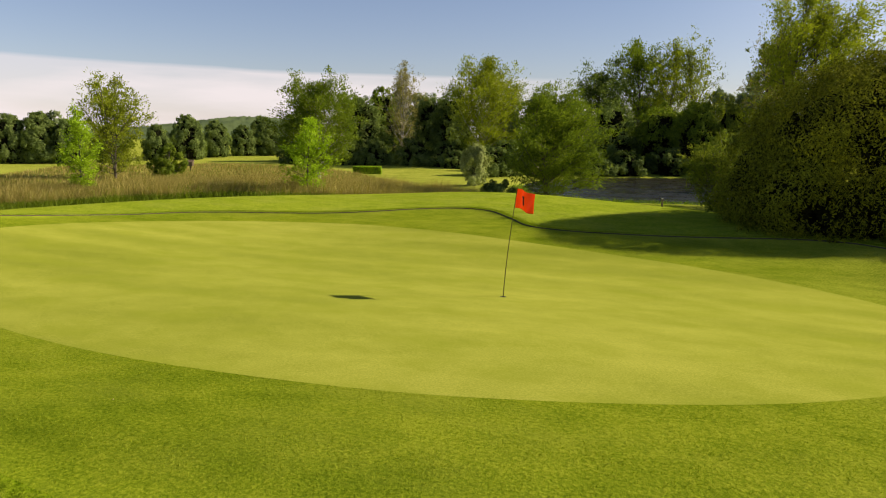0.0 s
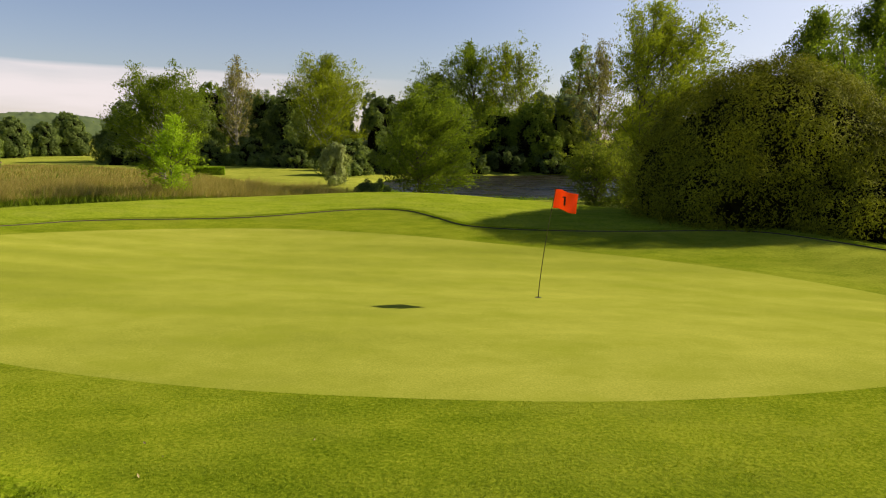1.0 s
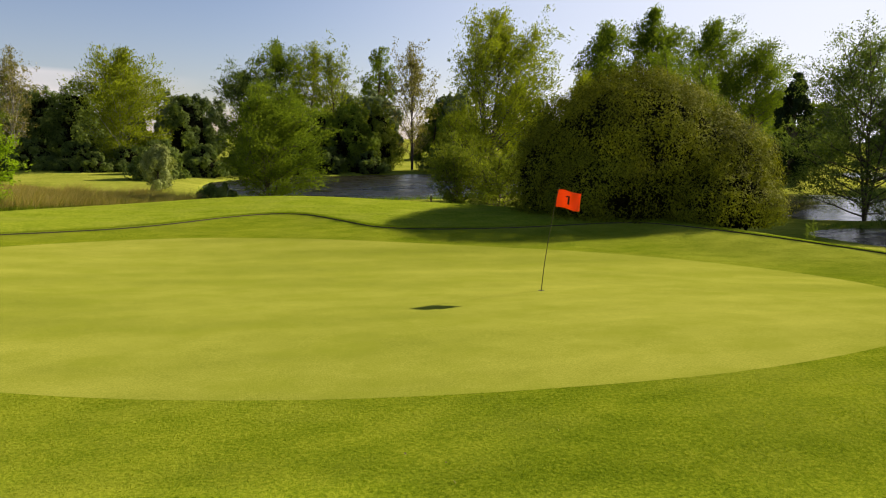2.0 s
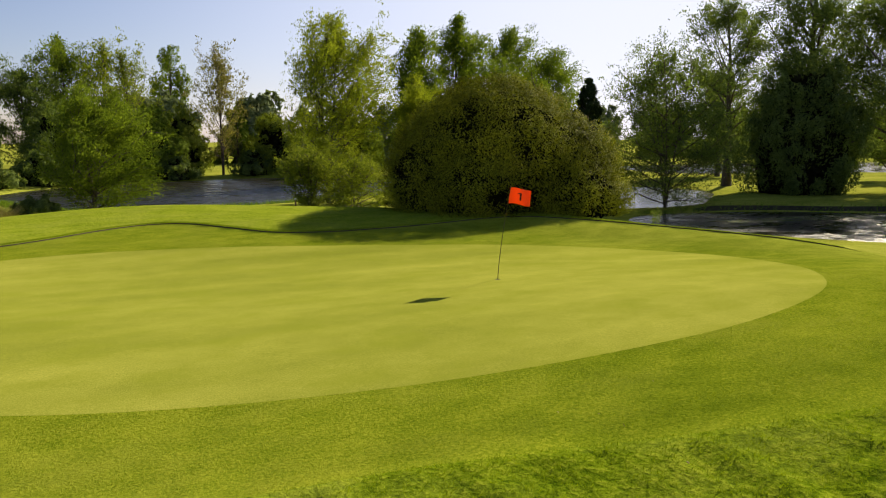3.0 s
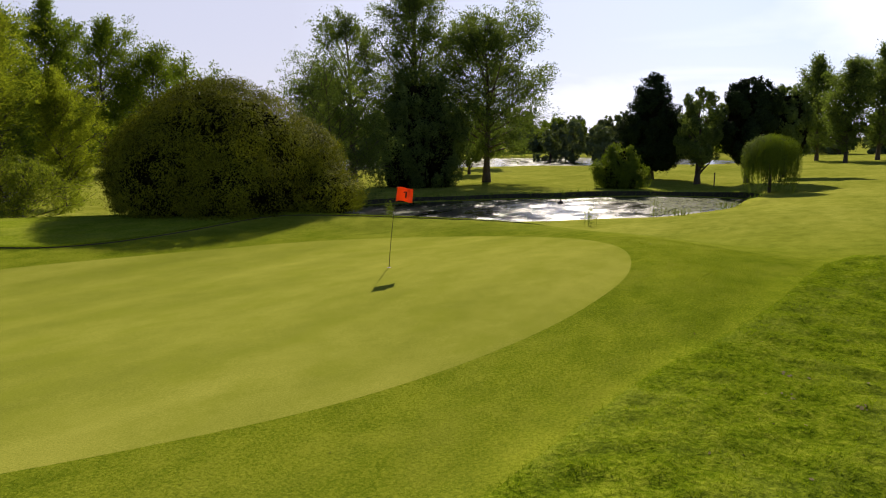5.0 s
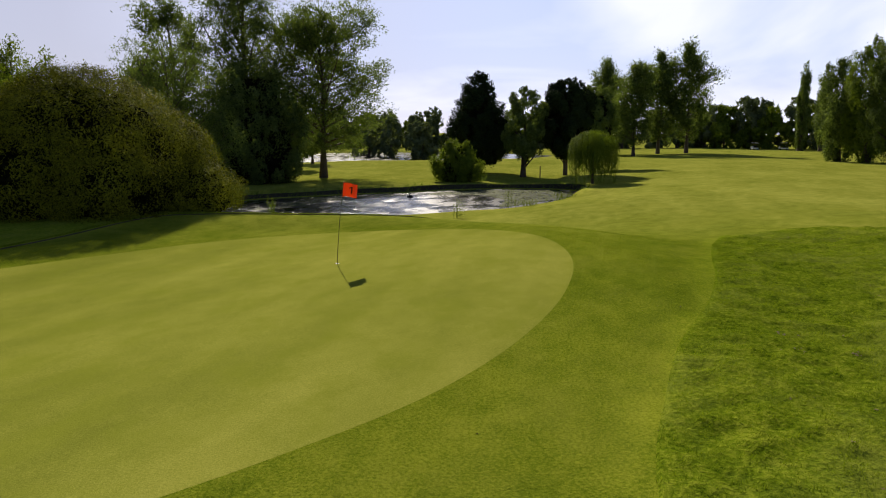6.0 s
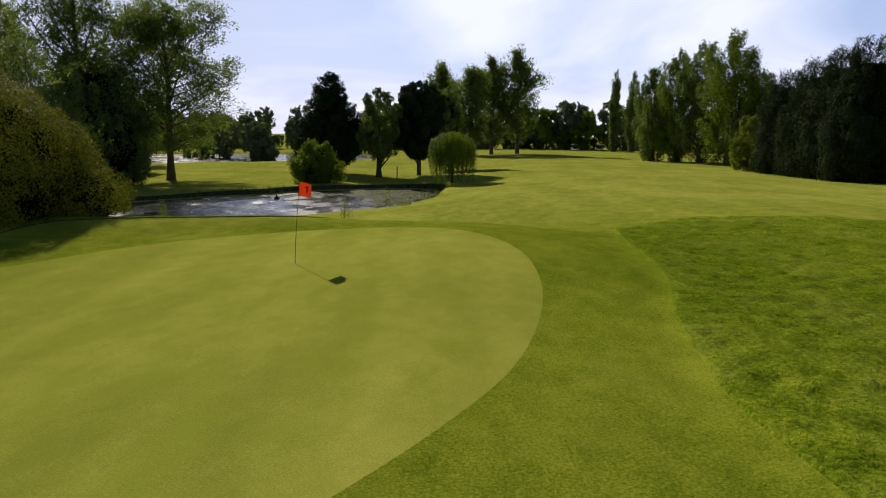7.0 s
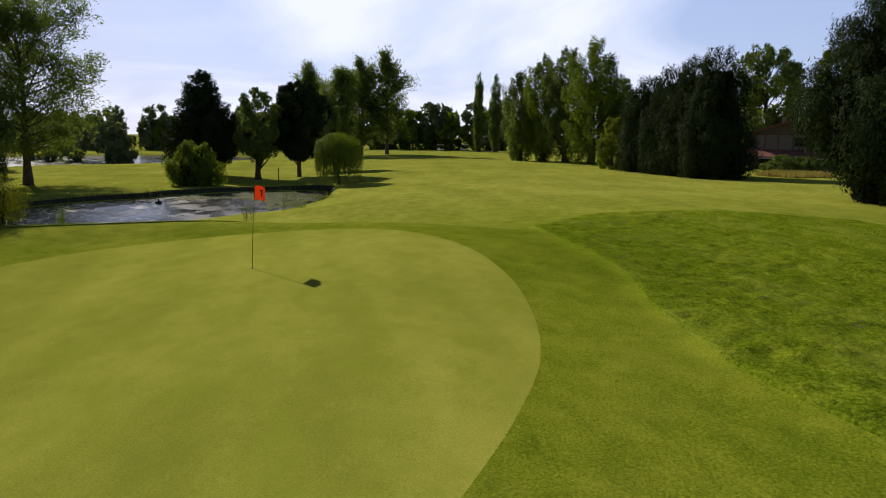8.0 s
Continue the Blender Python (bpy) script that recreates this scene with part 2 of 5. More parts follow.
WATER = watery("pond_water", 0.055, 0.10, 0.38)
LAKE = watery("lake_water", 0.09, 0.12, 0.34)
FAR_WATER = watery("far_lake_water", 0.010, 0.05, 0.22)


def plain(name, dark, light, scale=8.0, rough=0.6, metal=0.0, stretch=None, bump_d=0.004):
    m, t, b = material(name)
    n = noise_tex(t, scale, 5.0, 0.6, stretch)
    r = ramp(t, [(0.3, dark), (0.7, light)])
    t.links.new(n, r.inputs[0])
    t.links.new(r.outputs[0], b.inputs["Base Color"])
    b.inputs["Roughness"].default_value, b.inputs["Metallic"].default_value = rough, metal
    bump(t, b, n, 0.4, bump_d)
    return m


FLAG, t, b = material("flag_nylon")
wv = noise_tex(t, 60.0, 2.0)
r = ramp(t, [(0.3, (0.80, 0.085, 0.012)), (0.7, (0.88, 0.12, 0.018))])
t.links.new(wv, r.inputs[0])
t.links.new(r.outputs[0], b.inputs["Base Color"])
tr = t.nodes.new("ShaderNodeBsdfTranslucent")
tr.inputs[0].default_value = (0.95, 0.22, 0.01, 1)
mx = t.nodes.new("ShaderNodeMixShader")
mx.inputs[0].default_value = 0.45
t.links.new(b.outputs[0], mx.inputs[1])
t.links.new(tr.outputs[0], mx.inputs[2])
t.links.new(mx.outputs[0], t.nodes["Material Output"].inputs[0])
INK = plain("black_print", (0.01, 0.008, 0.008), (0.02, 0.016, 0.014))
POLE = plain("pole_dark_yellow", (0.055, 0.05, 0.012), (0.09, 0.08, 0.02), 20.0, 0.4)
RECESS_SHADE = plain("recess_shade", (0.02, 0.02, 0.015), (0.04, 0.035, 0.02))
WOOD = plain("weathered_wood", (0.08, 0.055, 0.035), (0.19, 0.13, 0.085), 9.0, 0.85, 0, (1, 1, 0.15))
TIMBER = plain("timber_cladding", (0.10, 0.07, 0.05), (0.19, 0.14, 0.10), 4.0, 0.8, 0, (1, 1, 6))
TILE = plain("red_roof_tile", (0.16, 0.06, 0.045), (0.30, 0.12, 0.09), 3.0, 0.85, 0, (1, 1, 1), 0.02)
PLASTER = plain("faded_boarding", (0.17, 0.135, 0.10), (0.27, 0.22, 0.17), 3.0, 0.85, 0, (1, 1, 8))
PANE, t, b = material("window_pane")
b.inputs["Base Color"].default_value = (0.02, 0.022, 0.025, 1)
b.inputs["Roughness"].default_value = 0.08
DARKPLASTIC = plain("dark_plastic", (0.015, 0.015, 0.014), (0.03, 0.03, 0.028), 12.0, 0.5)
WHITEPAINT = plain("white_paint", (0.68, 0.68, 0.66), (0.8, 0.8, 0.78), 3.0, 0.35)
TYRE = plain("tyre_rubber", (0.012, 0.012, 0.012), (0.025, 0.025, 0.025), 20.0, 0.85)
DRY = plain("dry_leaf", (0.20, 0.15, 0.06), (0.38, 0.30, 0.14), 30.0, 0.8)
# bank earth, darkened for shade; also paints the shaded lip step
SHADED_EARTH = plain("shaded_edge_earth", (0.030, 0.026, 0.014), (0.075, 0.065, 0.035), 4.0, 0.95, 0, None, 0.03)
SOIL = plain("bare_soil", (0.11, 0.092, 0.030), (0.23, 0.188, 0.068), 14.0, 0.95, 0, None, 0.02)

# ---- building helpers ----


def mesh_of(name, verts, faces, mats, mat_index=None, smooth=False):
    """A mesh from arrays; faces all of one size."""
    verts, faces = np.asarray(verts, np.float32), np.asarray(faces, np.int32)
    me = bpy.data.meshes.new(name)
    n, k = faces.shape
    me.vertices.add(len(verts))
    me.vertices.foreach_set("co", verts.ravel())
    me.loops.add(n * k)
    me.loops.foreach_set("vertex_index", faces.ravel())
    me.polygons.add(n)
    me.polygons.foreach_set("loop_start", np.arange(0, n * k, k, dtype=np.int32))
    if mat_index is not None:
        me.polygons.foreach_set("material_index", np.asarray(mat_index, np.int32))
    me.polygons.foreach_set("use_smooth", np.full(n, smooth))
    for m in mats if isinstance(mats, (list, tuple)) else [mats]:
        me.materials.append(m)
    me.update(calc_edges=True)
    return me


def part(name, me, parent, label=""):
    ob = new(name, me)
    ob.parent = parent
    return tagged(ob, label)


def bm_mesh(name, bm, mat, smooth=False):
    me = bpy.data.meshes.new(name)
    bm.normal_update()
    bm.to_mesh(me)
    bm.free()
    me.materials.append(mat)
    if smooth:
        me.polygons.foreach_set("use_smooth", [True] * len(me.polygons))
    return me


def box_bm(bm, x0, x1, y0, y1, z0, z1, bevel=0.0):
    made = bmesh.ops.create_cube(bm, size=1.0)["verts"]
    for v in made:
        v.co = Vector(((x0 + x1) / 2 + v.co.x * (x1 - x0), (y0 + y1) / 2 + v.co.y * (y1 - y0), (z0 + z1) / 2 + v.co.z * (z1 - z0)))
    if bevel:
        es = {e for v in made for e in v.link_edges}
        bmesh.ops.bevel(bm, geom=list(es), offset=bevel, segments=2, affect="EDGES")
    return bm


def box(name, dims, mat, parent, bevel=0.01, label=""):
    return part(name, bm_mesh(name, box_bm(bmesh.new(), *dims, bevel), mat), parent, label)


def empty(name, x, y, z, turn=0.0):
    ob = new(name)
    ob.matrix_world = pose(x, y, z, 0, 0, turn)
    return ob


def tubes(paths, sides=6):
    """Tapered tubes along polylines of (x, y, z, radius): verts, quads."""
    vs, fs = [], []
    for path in paths:
        path = np.asarray(path, float)
        n = len(path)
        d = np.gradient(path[:, :3], axis=0)
        d /= np.linalg.norm(d, axis=1)[:, None] + 1e-9
        ref = np.where(np.abs(d[:, 2:3]) > 0.9, [[1.0, 0, 0]], [[0, 0, 1.0]])
        a = np.cross(d, ref)
        a /= np.linalg.norm(a, axis=1)[:, None] + 1e-9
        b2 = np.cross(d, a)
        ang = np.linspace(0, 2 * np.pi, sides, endpoint=False)
        ring = path[:, None, :3] + path[:, 3][:, None, None] * (np.cos(ang)[None, :, None] * a[:, None] + np.sin(ang)[None, :, None] * b2[:, None])
        base = sum(len(v) for v in vs)
        vs.append(ring.reshape(-1, 3))
        i = np.arange(n - 1)[:, None] * sides
        k = np.arange(sides)[None]
        k2 = (k + 1) % sides
        fs.append((base + np.stack([i + k, i + k2, i + sides + k2, i + sides + k], -1)).reshape(-1, 4))
    return np.concatenate(vs), np.concatenate(fs)


def leaf_quads(points, size, rng, upright=0.0, wind=(0.0, 0.0, 0.0), narrow=0.5, spread=0.4, ways=None):
    """A diamond-shaped leaf (or spray of leaves) at every point."""
    n = len(points)
    u = rng.normal(size=(n, 3)) + np.asarray(wind)
    u[:, 2] += upright
    if ways is not None:
        u += 1.1 * ways
    u /= np.linalg.norm(u, axis=1)[:, None] + 1e-9
    w = rng.normal(size=(n, 3))
    v = np.cross(u, w)
    v /= np.linalg.norm(v, axis=1)[:, None] + 1e-9
    s = size * (1 + spread * rng.uniform(-1, 1, n))[:, None]
    fold = np.cross(u, v) * s * 0.18
    quad = np.stack([points - u * s, points + v * s * narrow + fold, points + u * s, points - v * s * narrow + fold], 1)
    return quad.reshape(-1, 3), np.arange(4 * n).reshape(n, 4)


def leaf_blades(points, size, rng, out, ways, narrow=0.5, spread=0.4):
    """A small pointed leaf at every point, its face turned more or less outward."""
    n = len(points)
    nrm = out + rng.normal(0, 0.33, (n, 3))
    nrm /= np.linalg.norm(nrm, axis=1)[:, None] + 1e-9
    u = ways + rng.normal(0, 0.75, (n, 3))
    u -= nrm * (u * nrm).sum(1)[:, None]
    u /= np.linalg.norm(u, axis=1)[:, None] + 1e-9
    v = np.cross(nrm, u)
    s = size * (1 + spread * rng.uniform(-1, 1, n))[:, None]
    tri = np.stack([points - u * s * 0.8 + v * s * narrow, points - u * s * 0.8 - v * s * narrow, points + u * s * 1.2], 1)
    return tri.reshape(-1, 3), np.arange(3 * n).reshape(n, 3)


def inside(poly, x, y):
    """Which of the points lie in the polygon."""
    x, y = np.asarray(x, float), np.asarray(y, float)
    hit = np.zeros(x.shape, bool)
    for (x0, y0), (x1, y1) in zip(poly, poly[1:] + poly[:1]):
        cross = ((y0 > y) != (y1 > y)) & (x < (x1 - x0) * (y - y0) / ((y1 - y0) or 1e-9) + x0)
        hit ^= cross
    return hit


def edge_distance(poly, x, y, closed=True):
    x, y = np.asarray(x, float), np.asarray(y, float)
    best = np.full(x.shape, 1e9)
    for (x0, y0), (x1, y1) in zip(poly, poly[1:] + (poly[:1] if closed else [])):
        dx, dy = x1 - x0, y1 - y0
        k = np.clip(((x - x0) * dx + (y - y0) * dy) / (dx * dx + dy * dy + 1e-12), 0, 1)
        best = np.minimum(best, np.hypot(x - x0 - k * dx, y - y0 - k * dy))
    return best


def rounded(points, closed=True, per=6):
    """A smooth line through the given corners (Catmull-Rom)."""
    n, out = len(points), []
    for i in range(n if closed else n - 1):
        p = [np.array(points[(i + k) % n] if closed else points[min(max(i + k, 0), n - 1)], float) for k in (-1, 0, 1, 2)]
        for s in np.linspace(0, 1, per, endpoint=False):
            out.append(tuple(0.5 * (2 * p[1] + (p[2] - p[0]) * s + (2 * p[0] - 5 * p[1] + 4 * p[2] - p[3]) * s**2 + (3 * p[1] - p[0] - 3 * p[2] + p[3]) * s**3)))
    if not closed:
        out.append(tuple(points[-1]))
    return [(float(a), float(c)) for a, c in out]


def smooth(a, b, v):
    k = np.clip((np.asarray(v, float) - a) / (b - a), 0, 1)
    return k * k * (3 - 2 * k)


# ---- plan of the ground ----
GREEN_EDGE = rounded([(9.08, 13.5), (8.55, 15.6), (6.8, 17.42), (4.3, 18.78), (1.56, 19.79), (-1.25, 20.77), (-4.5, 21.7), (-8.4, 22.1), (-12.2, 21.3), (-14.6, 19.4), (-15.6, 17.2), (-15.8, 15.2),
                      (-15.6, 13.4), (-14.98, 11.81), (-13.56, 10.36), (-11.64, 9.21), (-9.66, 8.14), (-7.34, 7.14), (-4.5, 6.45), (-1.2, 6.11), (2.39, 6.34), (5.57, 7.46), (7.58, 9.31), (8.63, 11.39)])
LIP = rounded([(-20.5, 11.5), (-17.8, 15.2), (-17.3, 18.6), (-16.1, 21.2), (-14.4, 22.5), (-12.4, 23.3), (-10.5, 24.0), (-9.0, 24.8), (-7.4, 25.9), (-5.9, 26.6), (-4.5, 26.4), (-3.1, 24.9),
               (-1.8, 23.2), (-0.2, 22.6), (1.4, 22.7), (4.0, 22.95), (6.2, 23.0), (7.8, 22.7), (9.0, 21.9), (10.3, 20.9), (11.5, 19.8), (12.5, 18.4), (13.3, 16.9), (15.0, 14.0)], False)
BANK_ZONE = LIP + [(19.0, 16.0), (19.5, 24.0), (17.5, 31.0), (6.0, 44.0), (-4.0, 50.0), (-12.0, 42.5), (-20.0, 40.5), (-27.0, 37.5), (-36.0, 27.0), (-45.0, 10.0), (-30.0, 4.0)]
ROUGH_EDGE = rounded([(-30.0, 3.0), (-16.0, 3.9), (-11.0, 4.2), (-8.8, 4.35), (-6.6, 4.2), (-4.4, 3.95), (-1.8, 3.35), (1.2, 2.95), (4.0, 2.8), (7.0, 2.55), (10.5, 2.0)], False)
ROUGH_ZONE = ROUGH_EDGE + [(12.5, -1.5), (11.5, -6.5), (6.0, -11.0), (-6.0, -15.0), (-30.0, -16.0), (-44.0, -8.0)]
POND_NEAR = rounded([(21.0, 32.5), (21.5, 28.2), (22.6, 24.4), (24.5, 20.9), (26.6, 18.4), (29.5, 16.0), (32.7, 13.2), (38.6, 11.1), (44.9, 9.6), (49.6, 10.7), (50.6, 13.5), (49.1, 18.3), (45.6, 22.6), (42.4, 24.7), (39.5, 28.2), (36.1, 30.8), (33.4, 32.9), (29.2, 34.6), (24.4, 35.1)])
POND_BACK = rounded([(25.0, 39.0), (31.0, 38.0), (37.0, 42.0), (44.0, 50.0), (40.0, 60.0), (30.0, 58.0), (24.0, 47.0)])
LAKE_WEST = rounded([(-15.0, 64.0), (-12.5, 56.5), (-8.5, 52.3), (-3.0, 51.5), (4.0, 53.0), (12.0, 57.0), (20.0, 64.0), (26.0, 78.0), (22.0, 92.0), (10.0, 97.0), (-4.0, 92.0),
                     (-13.0, 86.5), (-17.0, 79.0), (-17.0, 71.0)])
LAKE_FAR = rounded([(62.0, 76.0), (72.0, 67.0), (86.0, 60.0), (100.0, 51.0), (112.0, 38.0), (128.0, 27.0), (150.0, 25.0), (165.0, 50.0), (140.0, 85.0), (100.0, 105.0), (70.0, 100.0)])
PONDS = [POND_NEAR, POND_BACK, LAKE_WEST, LAKE_FAR]
WATER_Z = -1.8


def green_lie(x, y):
    """The green is not level: it falls to the far right and lifts towards the near edge."""
    u, v = (x + 4.5) / 12, (y - 13.5) / 8
    far = np.maximum(np.hypot(u, v) / 1.15, 1.0)
    v = np.maximum(v, -0.9)
    u, v = u / far, v / far
    lie = -0.146 + 0.032 * u - 0.46 * v + 0.159 * u * u - 0.09 * u * v - 0.003 * v * v - 0.251 * u**3 - 0.04 * u * u * v + 0.251 * u * v * v + 0.389 * v**3
    return lie * smooth(1.42, 1.05, far) + 0.07 * np.exp(-(((y - 3.6) / 2.0) ** 2)) * smooth(-16, -11, x) * smooth(7, 2, x)


def terrain(x, y):
    """Height of the ground sheet."""
    x, y = np.asarray(x, float), np.asarray(y, float)
    r = np.hypot((x + 4) / np.where(x > -4, 14, 17), (y - 14) / np.where(y > 14, 18, 15))
    plat = smooth(1.75, 1.0, r)
    k = np.interp(x, [-40, 15, 60, 120, 300], [1.1, 1.1, 0.8, 0.55, 0.4])
    south_part = smooth(17, -5, y) * k
    h = -1.4 + 1.4 * np.log(np.exp(8 * plat) + np.exp(8 * south_part) - 1) / 8
    h = np.where(r < 1.25, h * smooth(1.0, 1.25, r) + np.clip(h, -0.5, 0.0) * 0 + (1 - smooth(1.0, 1.25, r)) * np.minimum(h, 0.0), h)
    h += 0.36 * np.exp(-((x + 6) / 5.5) ** 2 - ((y - 31.5) / 4.0) ** 2)
    h += 0.15 * np.exp(-((x - 8) / 4) ** 2 - ((y - 25) / 4) ** 2) + 0.22 * np.exp(-((x - 5) / 8) ** 2 - ((y + 8) / 6) ** 2)
    h += 0.40 * np.exp(-((x + 27) / 11) ** 2 - ((y - 38) / 11) ** 2)
    h += 0.10 * np.sin(x * 0.21 + 1.3) * np.sin(y * 0.17 + 0.4) * smooth(1.0, 1.8, r)
    h += green_lie(x, y) + 0.17 * np.exp(-((x - 15) / 4) ** 2 - ((y - 15.5) / 4) ** 2) + 0.14 * np.exp(-((x - 29) / 6) ** 2 - ((y - 9.5) / 4) ** 2)
    for pond in PONDS:
        ins = inside(pond, x, y)
        d = edge_distance(pond, x, y)
        out = np.clip(d / (0.25 + 6.0 * smooth(2.0, -4.0, (x - 34.5) * 0.9 + (y - 21) * 0.45) if pond is POND_NEAR else 2.2), 0, 1)
        h = np.where(ins, WATER_Z + 0.08 - 0.9 * np.clip(d / 1.5, 0, 1), h * out + np.maximum(WATER_Z + 0.08, np.minimum(h, WATER_Z + 0.08)) * (1 - out))
    return h


LUMPS = np.random.default_rng(77).uniform(-1, 1, (3, 64, 64))


def lumpy(x, y, size, layer):
    """Smooth random swells of about the given size."""
    u, v = np.asarray(x, float) / size + 100, np.asarray(y, float) / size + 100
    i, j = np.floor(u).astype(int), np.floor(v).astype(int)
    a, b = u - i, v - j
    a, b = a * a * (3 - 2 * a), b * b * (3 - 2 * b)
    g = LUMPS[layer]
    return (g[i % 64, j % 64] * (1 - a) + g[(i + 1) % 64, j % 64] * a) * (1 - b) + (g[i % 64, (j + 1) % 64] * (1 - a) + g[(i + 1) % 64, (j + 1) % 64] * a) * b


def zone_rise(x, y):
    """How far longer grass stands above the short-mown turf."""
    rise = np.zeros(np.shape(x))
    for zone, line, tall in ((BANK_ZONE, LIP, 0.035), (ROUGH_ZONE, ROUGH_EDGE, 0.045)):
        d = edge_distance(line, x, y, False)
        rise = np.where(inside(zone, x, y), tall * smooth(0.003, 0.027, d) * (1 - smooth(1.0, 5.0, d) * 0.6), rise)
    near = inside(ROUGH_ZONE, x, y) & (np.abs(np.asarray(x) + 1) < 16) & (np.asarray(y) > -8)
    swell = 0.020 * lumpy(x, y, 0.62, 0) + 0.036 * lumpy(x, y, 0.33, 1) + 0.024 * lumpy(x, y, 0.19, 2)
    return np.where(near, rise + swell * smooth(0.03, 0.3, edge_distance(ROUGH_EDGE, x, y, False)), rise)


def ground_z(x, y):
    return float(terrain(np.array([x]), np.array([y]))[0] + zone_rise(np.array([x]), np.array([y]))[0])


def offset_line(line, d):
    p = np.array(line)
    g = np.gradient(p, axis=0)
    g /= np.linalg.norm(g, axis=1)[:, None]
    return [tuple(q) for q in p + d * np.stack([-g[:, 1], g[:, 0]], 1)]


def build_ground():
    from mathutils import geometry
    rng = np.random.default_rng(4)
    gx, gy = np.meshgrid(np.arange(-24, 16, 0.7), np.arange(-9, 36, 0.7))
    pts = [np.stack([gx.ravel(), gy.ravel()], 1)]
    gx, gy = np.meshgrid(np.arange(-13.0, 14.0, 0.11), np.arange(-3.6, 4.6, 0.11))
    fine = np.stack([gx.ravel(), gy.ravel()], 1) + rng.uniform(-0.03, 0.03, (gx.size, 2))
    fine = fine[inside(ROUGH_ZONE, fine[:, 0], fine[:, 1])]
    coarse = pts[0]
    pts[0] = coarse[~((coarse[:, 0] > -13.1) & (coarse[:, 0] < 14.1) & (coarse[:, 1] > -3.7) & inside(ROUGH_ZONE, coarse[:, 0], coarse[:, 1]))]
    pts.append(fine)
    gx, gy = np.meshgrid(np.arange(-110, 175, 3.0), np.arange(-70, 135, 3.0))
    mid = np.stack([gx.ravel(), gy.ravel()], 1)
    keep = ~((mid[:, 0] > -24.5) & (mid[:, 0] < 16) & (mid[:, 1] > -9.5) & (mid[:, 1] < 36))
    pts.append(mid[keep])
    for rad in np.geomspace(210, 4200, 12):
        a = np.linspace(0, 2 * np.pi, 60, endpoint=False)
        pts.append(np.stack([20 + rad * np.cos(a), 30 + rad * np.sin(a)], 1))
    pts = np.concatenate(pts)
    loops = [(GREEN_EDGE, True), (LIP, False), (offset_line(LIP, 0.03), False), (ROUGH_EDGE, False), (offset_line(ROUGH_EDGE, -0.035), False)]
    for pond in PONDS:
        loops += [(pond, True)]
    coords, edges = [], []
    keep = np.ones(len(pts), bool)
    for line, closed in loops:
        keep &= edge_distance(line, pts[:, 0], pts[:, 1], closed) > 0.10
    for pond in PONDS:
        for d in (1.5, -0.28, -2.2):
            c = np.array(pond)
            ring = np.array(offset_line(pond + [pond[0]], d)[:-1])
            ring = ring[(edge_distance(pond, ring[:, 0], ring[:, 1]) > 0.2)]
            pts = np.concatenate([pts, ring])
            keep = np.concatenate([keep, np.ones(len(ring), bool)])
    coords = [Vector(p) for p in pts[keep]]
    for line, closed in loops:
        base = len(coords)
        coords += [Vector(p) for p in line]
        m = len(line)
        edges += [(base + i, base + (i + 1) % m) for i in range(m if closed else m - 1)]
    v2, _, f2, *_ = geometry.delaunay_2d_cdt(coords, edges, [], 0, 1e-4)
    v = np.array([(p.x, p.y) for p in v2])
    f = np.array([t for t in f2 if len(t) == 3])
    z = terrain(v[:, 0], v[:, 1]) + zone_rise(v[:, 0], v[:, 1])
    v3 = np.column_stack([v, z])
    mid = v[f].mean(1)
    green = inside(GREEN_EDGE, mid[:, 0], mid[:, 1])
    rough = inside(BANK_ZONE, mid[:, 0], mid[:, 1]) | inside(ROUGH_ZONE, mid[:, 0], mid[:, 1])
    index = np.where(inside(BANK_ZONE, mid[:, 0], mid[:, 1]), 2, np.where(rough, 1, 0))

    fz = v3[f]
    nrm = np.cross(fz[:, 1] - fz[:, 0], fz[:, 2] - fz[:, 0])
    step = np.abs(nrm[:, 2]) / (np.linalg.norm(nrm, axis=1) + 1e-12) < 0.75

    # the lip step's shade line is painted with the same dark earth
    cut = step & (edge_distance(LIP, mid[:, 0], mid[:, 1], False) < 0.12)
    index = np.where((step & (fz[:, :, 2].mean(1) < -1.15)) | cut, 3, index)

    def sheet(name, pick, mats, idx, label):
        used, inv = np.unique(f[pick], return_inverse=True)
        me = mesh_of(name, v3[used], inv.reshape(-1, 3), mats, idx, True)
        me.polygons.foreach_set("use_smooth", ~step[pick])
        return tagged(new(name, me), label, "grass", kind="structure")

    sheet("ground", ~green, [MOWN, ROUGH, BANKTURF, SHADED_EARTH], index[~green], "sunlit mown grass of a golf course with rougher banks")
    sheet("putting_green", green, [GREEN], np.zeros(green.sum(), int), "smooth pale yellow-green putting surface, closely mown")


build_ground()
for pond in PONDS:
    bm = bmesh.new()
    c = np.array(pond).mean(0)
    wide = c + (np.array(pond) - c) * 1.0
    face = bm.faces.new([bm.verts.new((p[0], p[1], WATER_Z)) for p in wide])
    bmesh.ops.triangulate(bm, faces=[face])
    tagged(new("water", bm_mesh("water", bm, WATER if pond is POND_NEAR else LAKE if pond is LAKE_WEST else FAR_WATER)), "dark rippled pond water reflecting bright sky", "water", kind="structure")

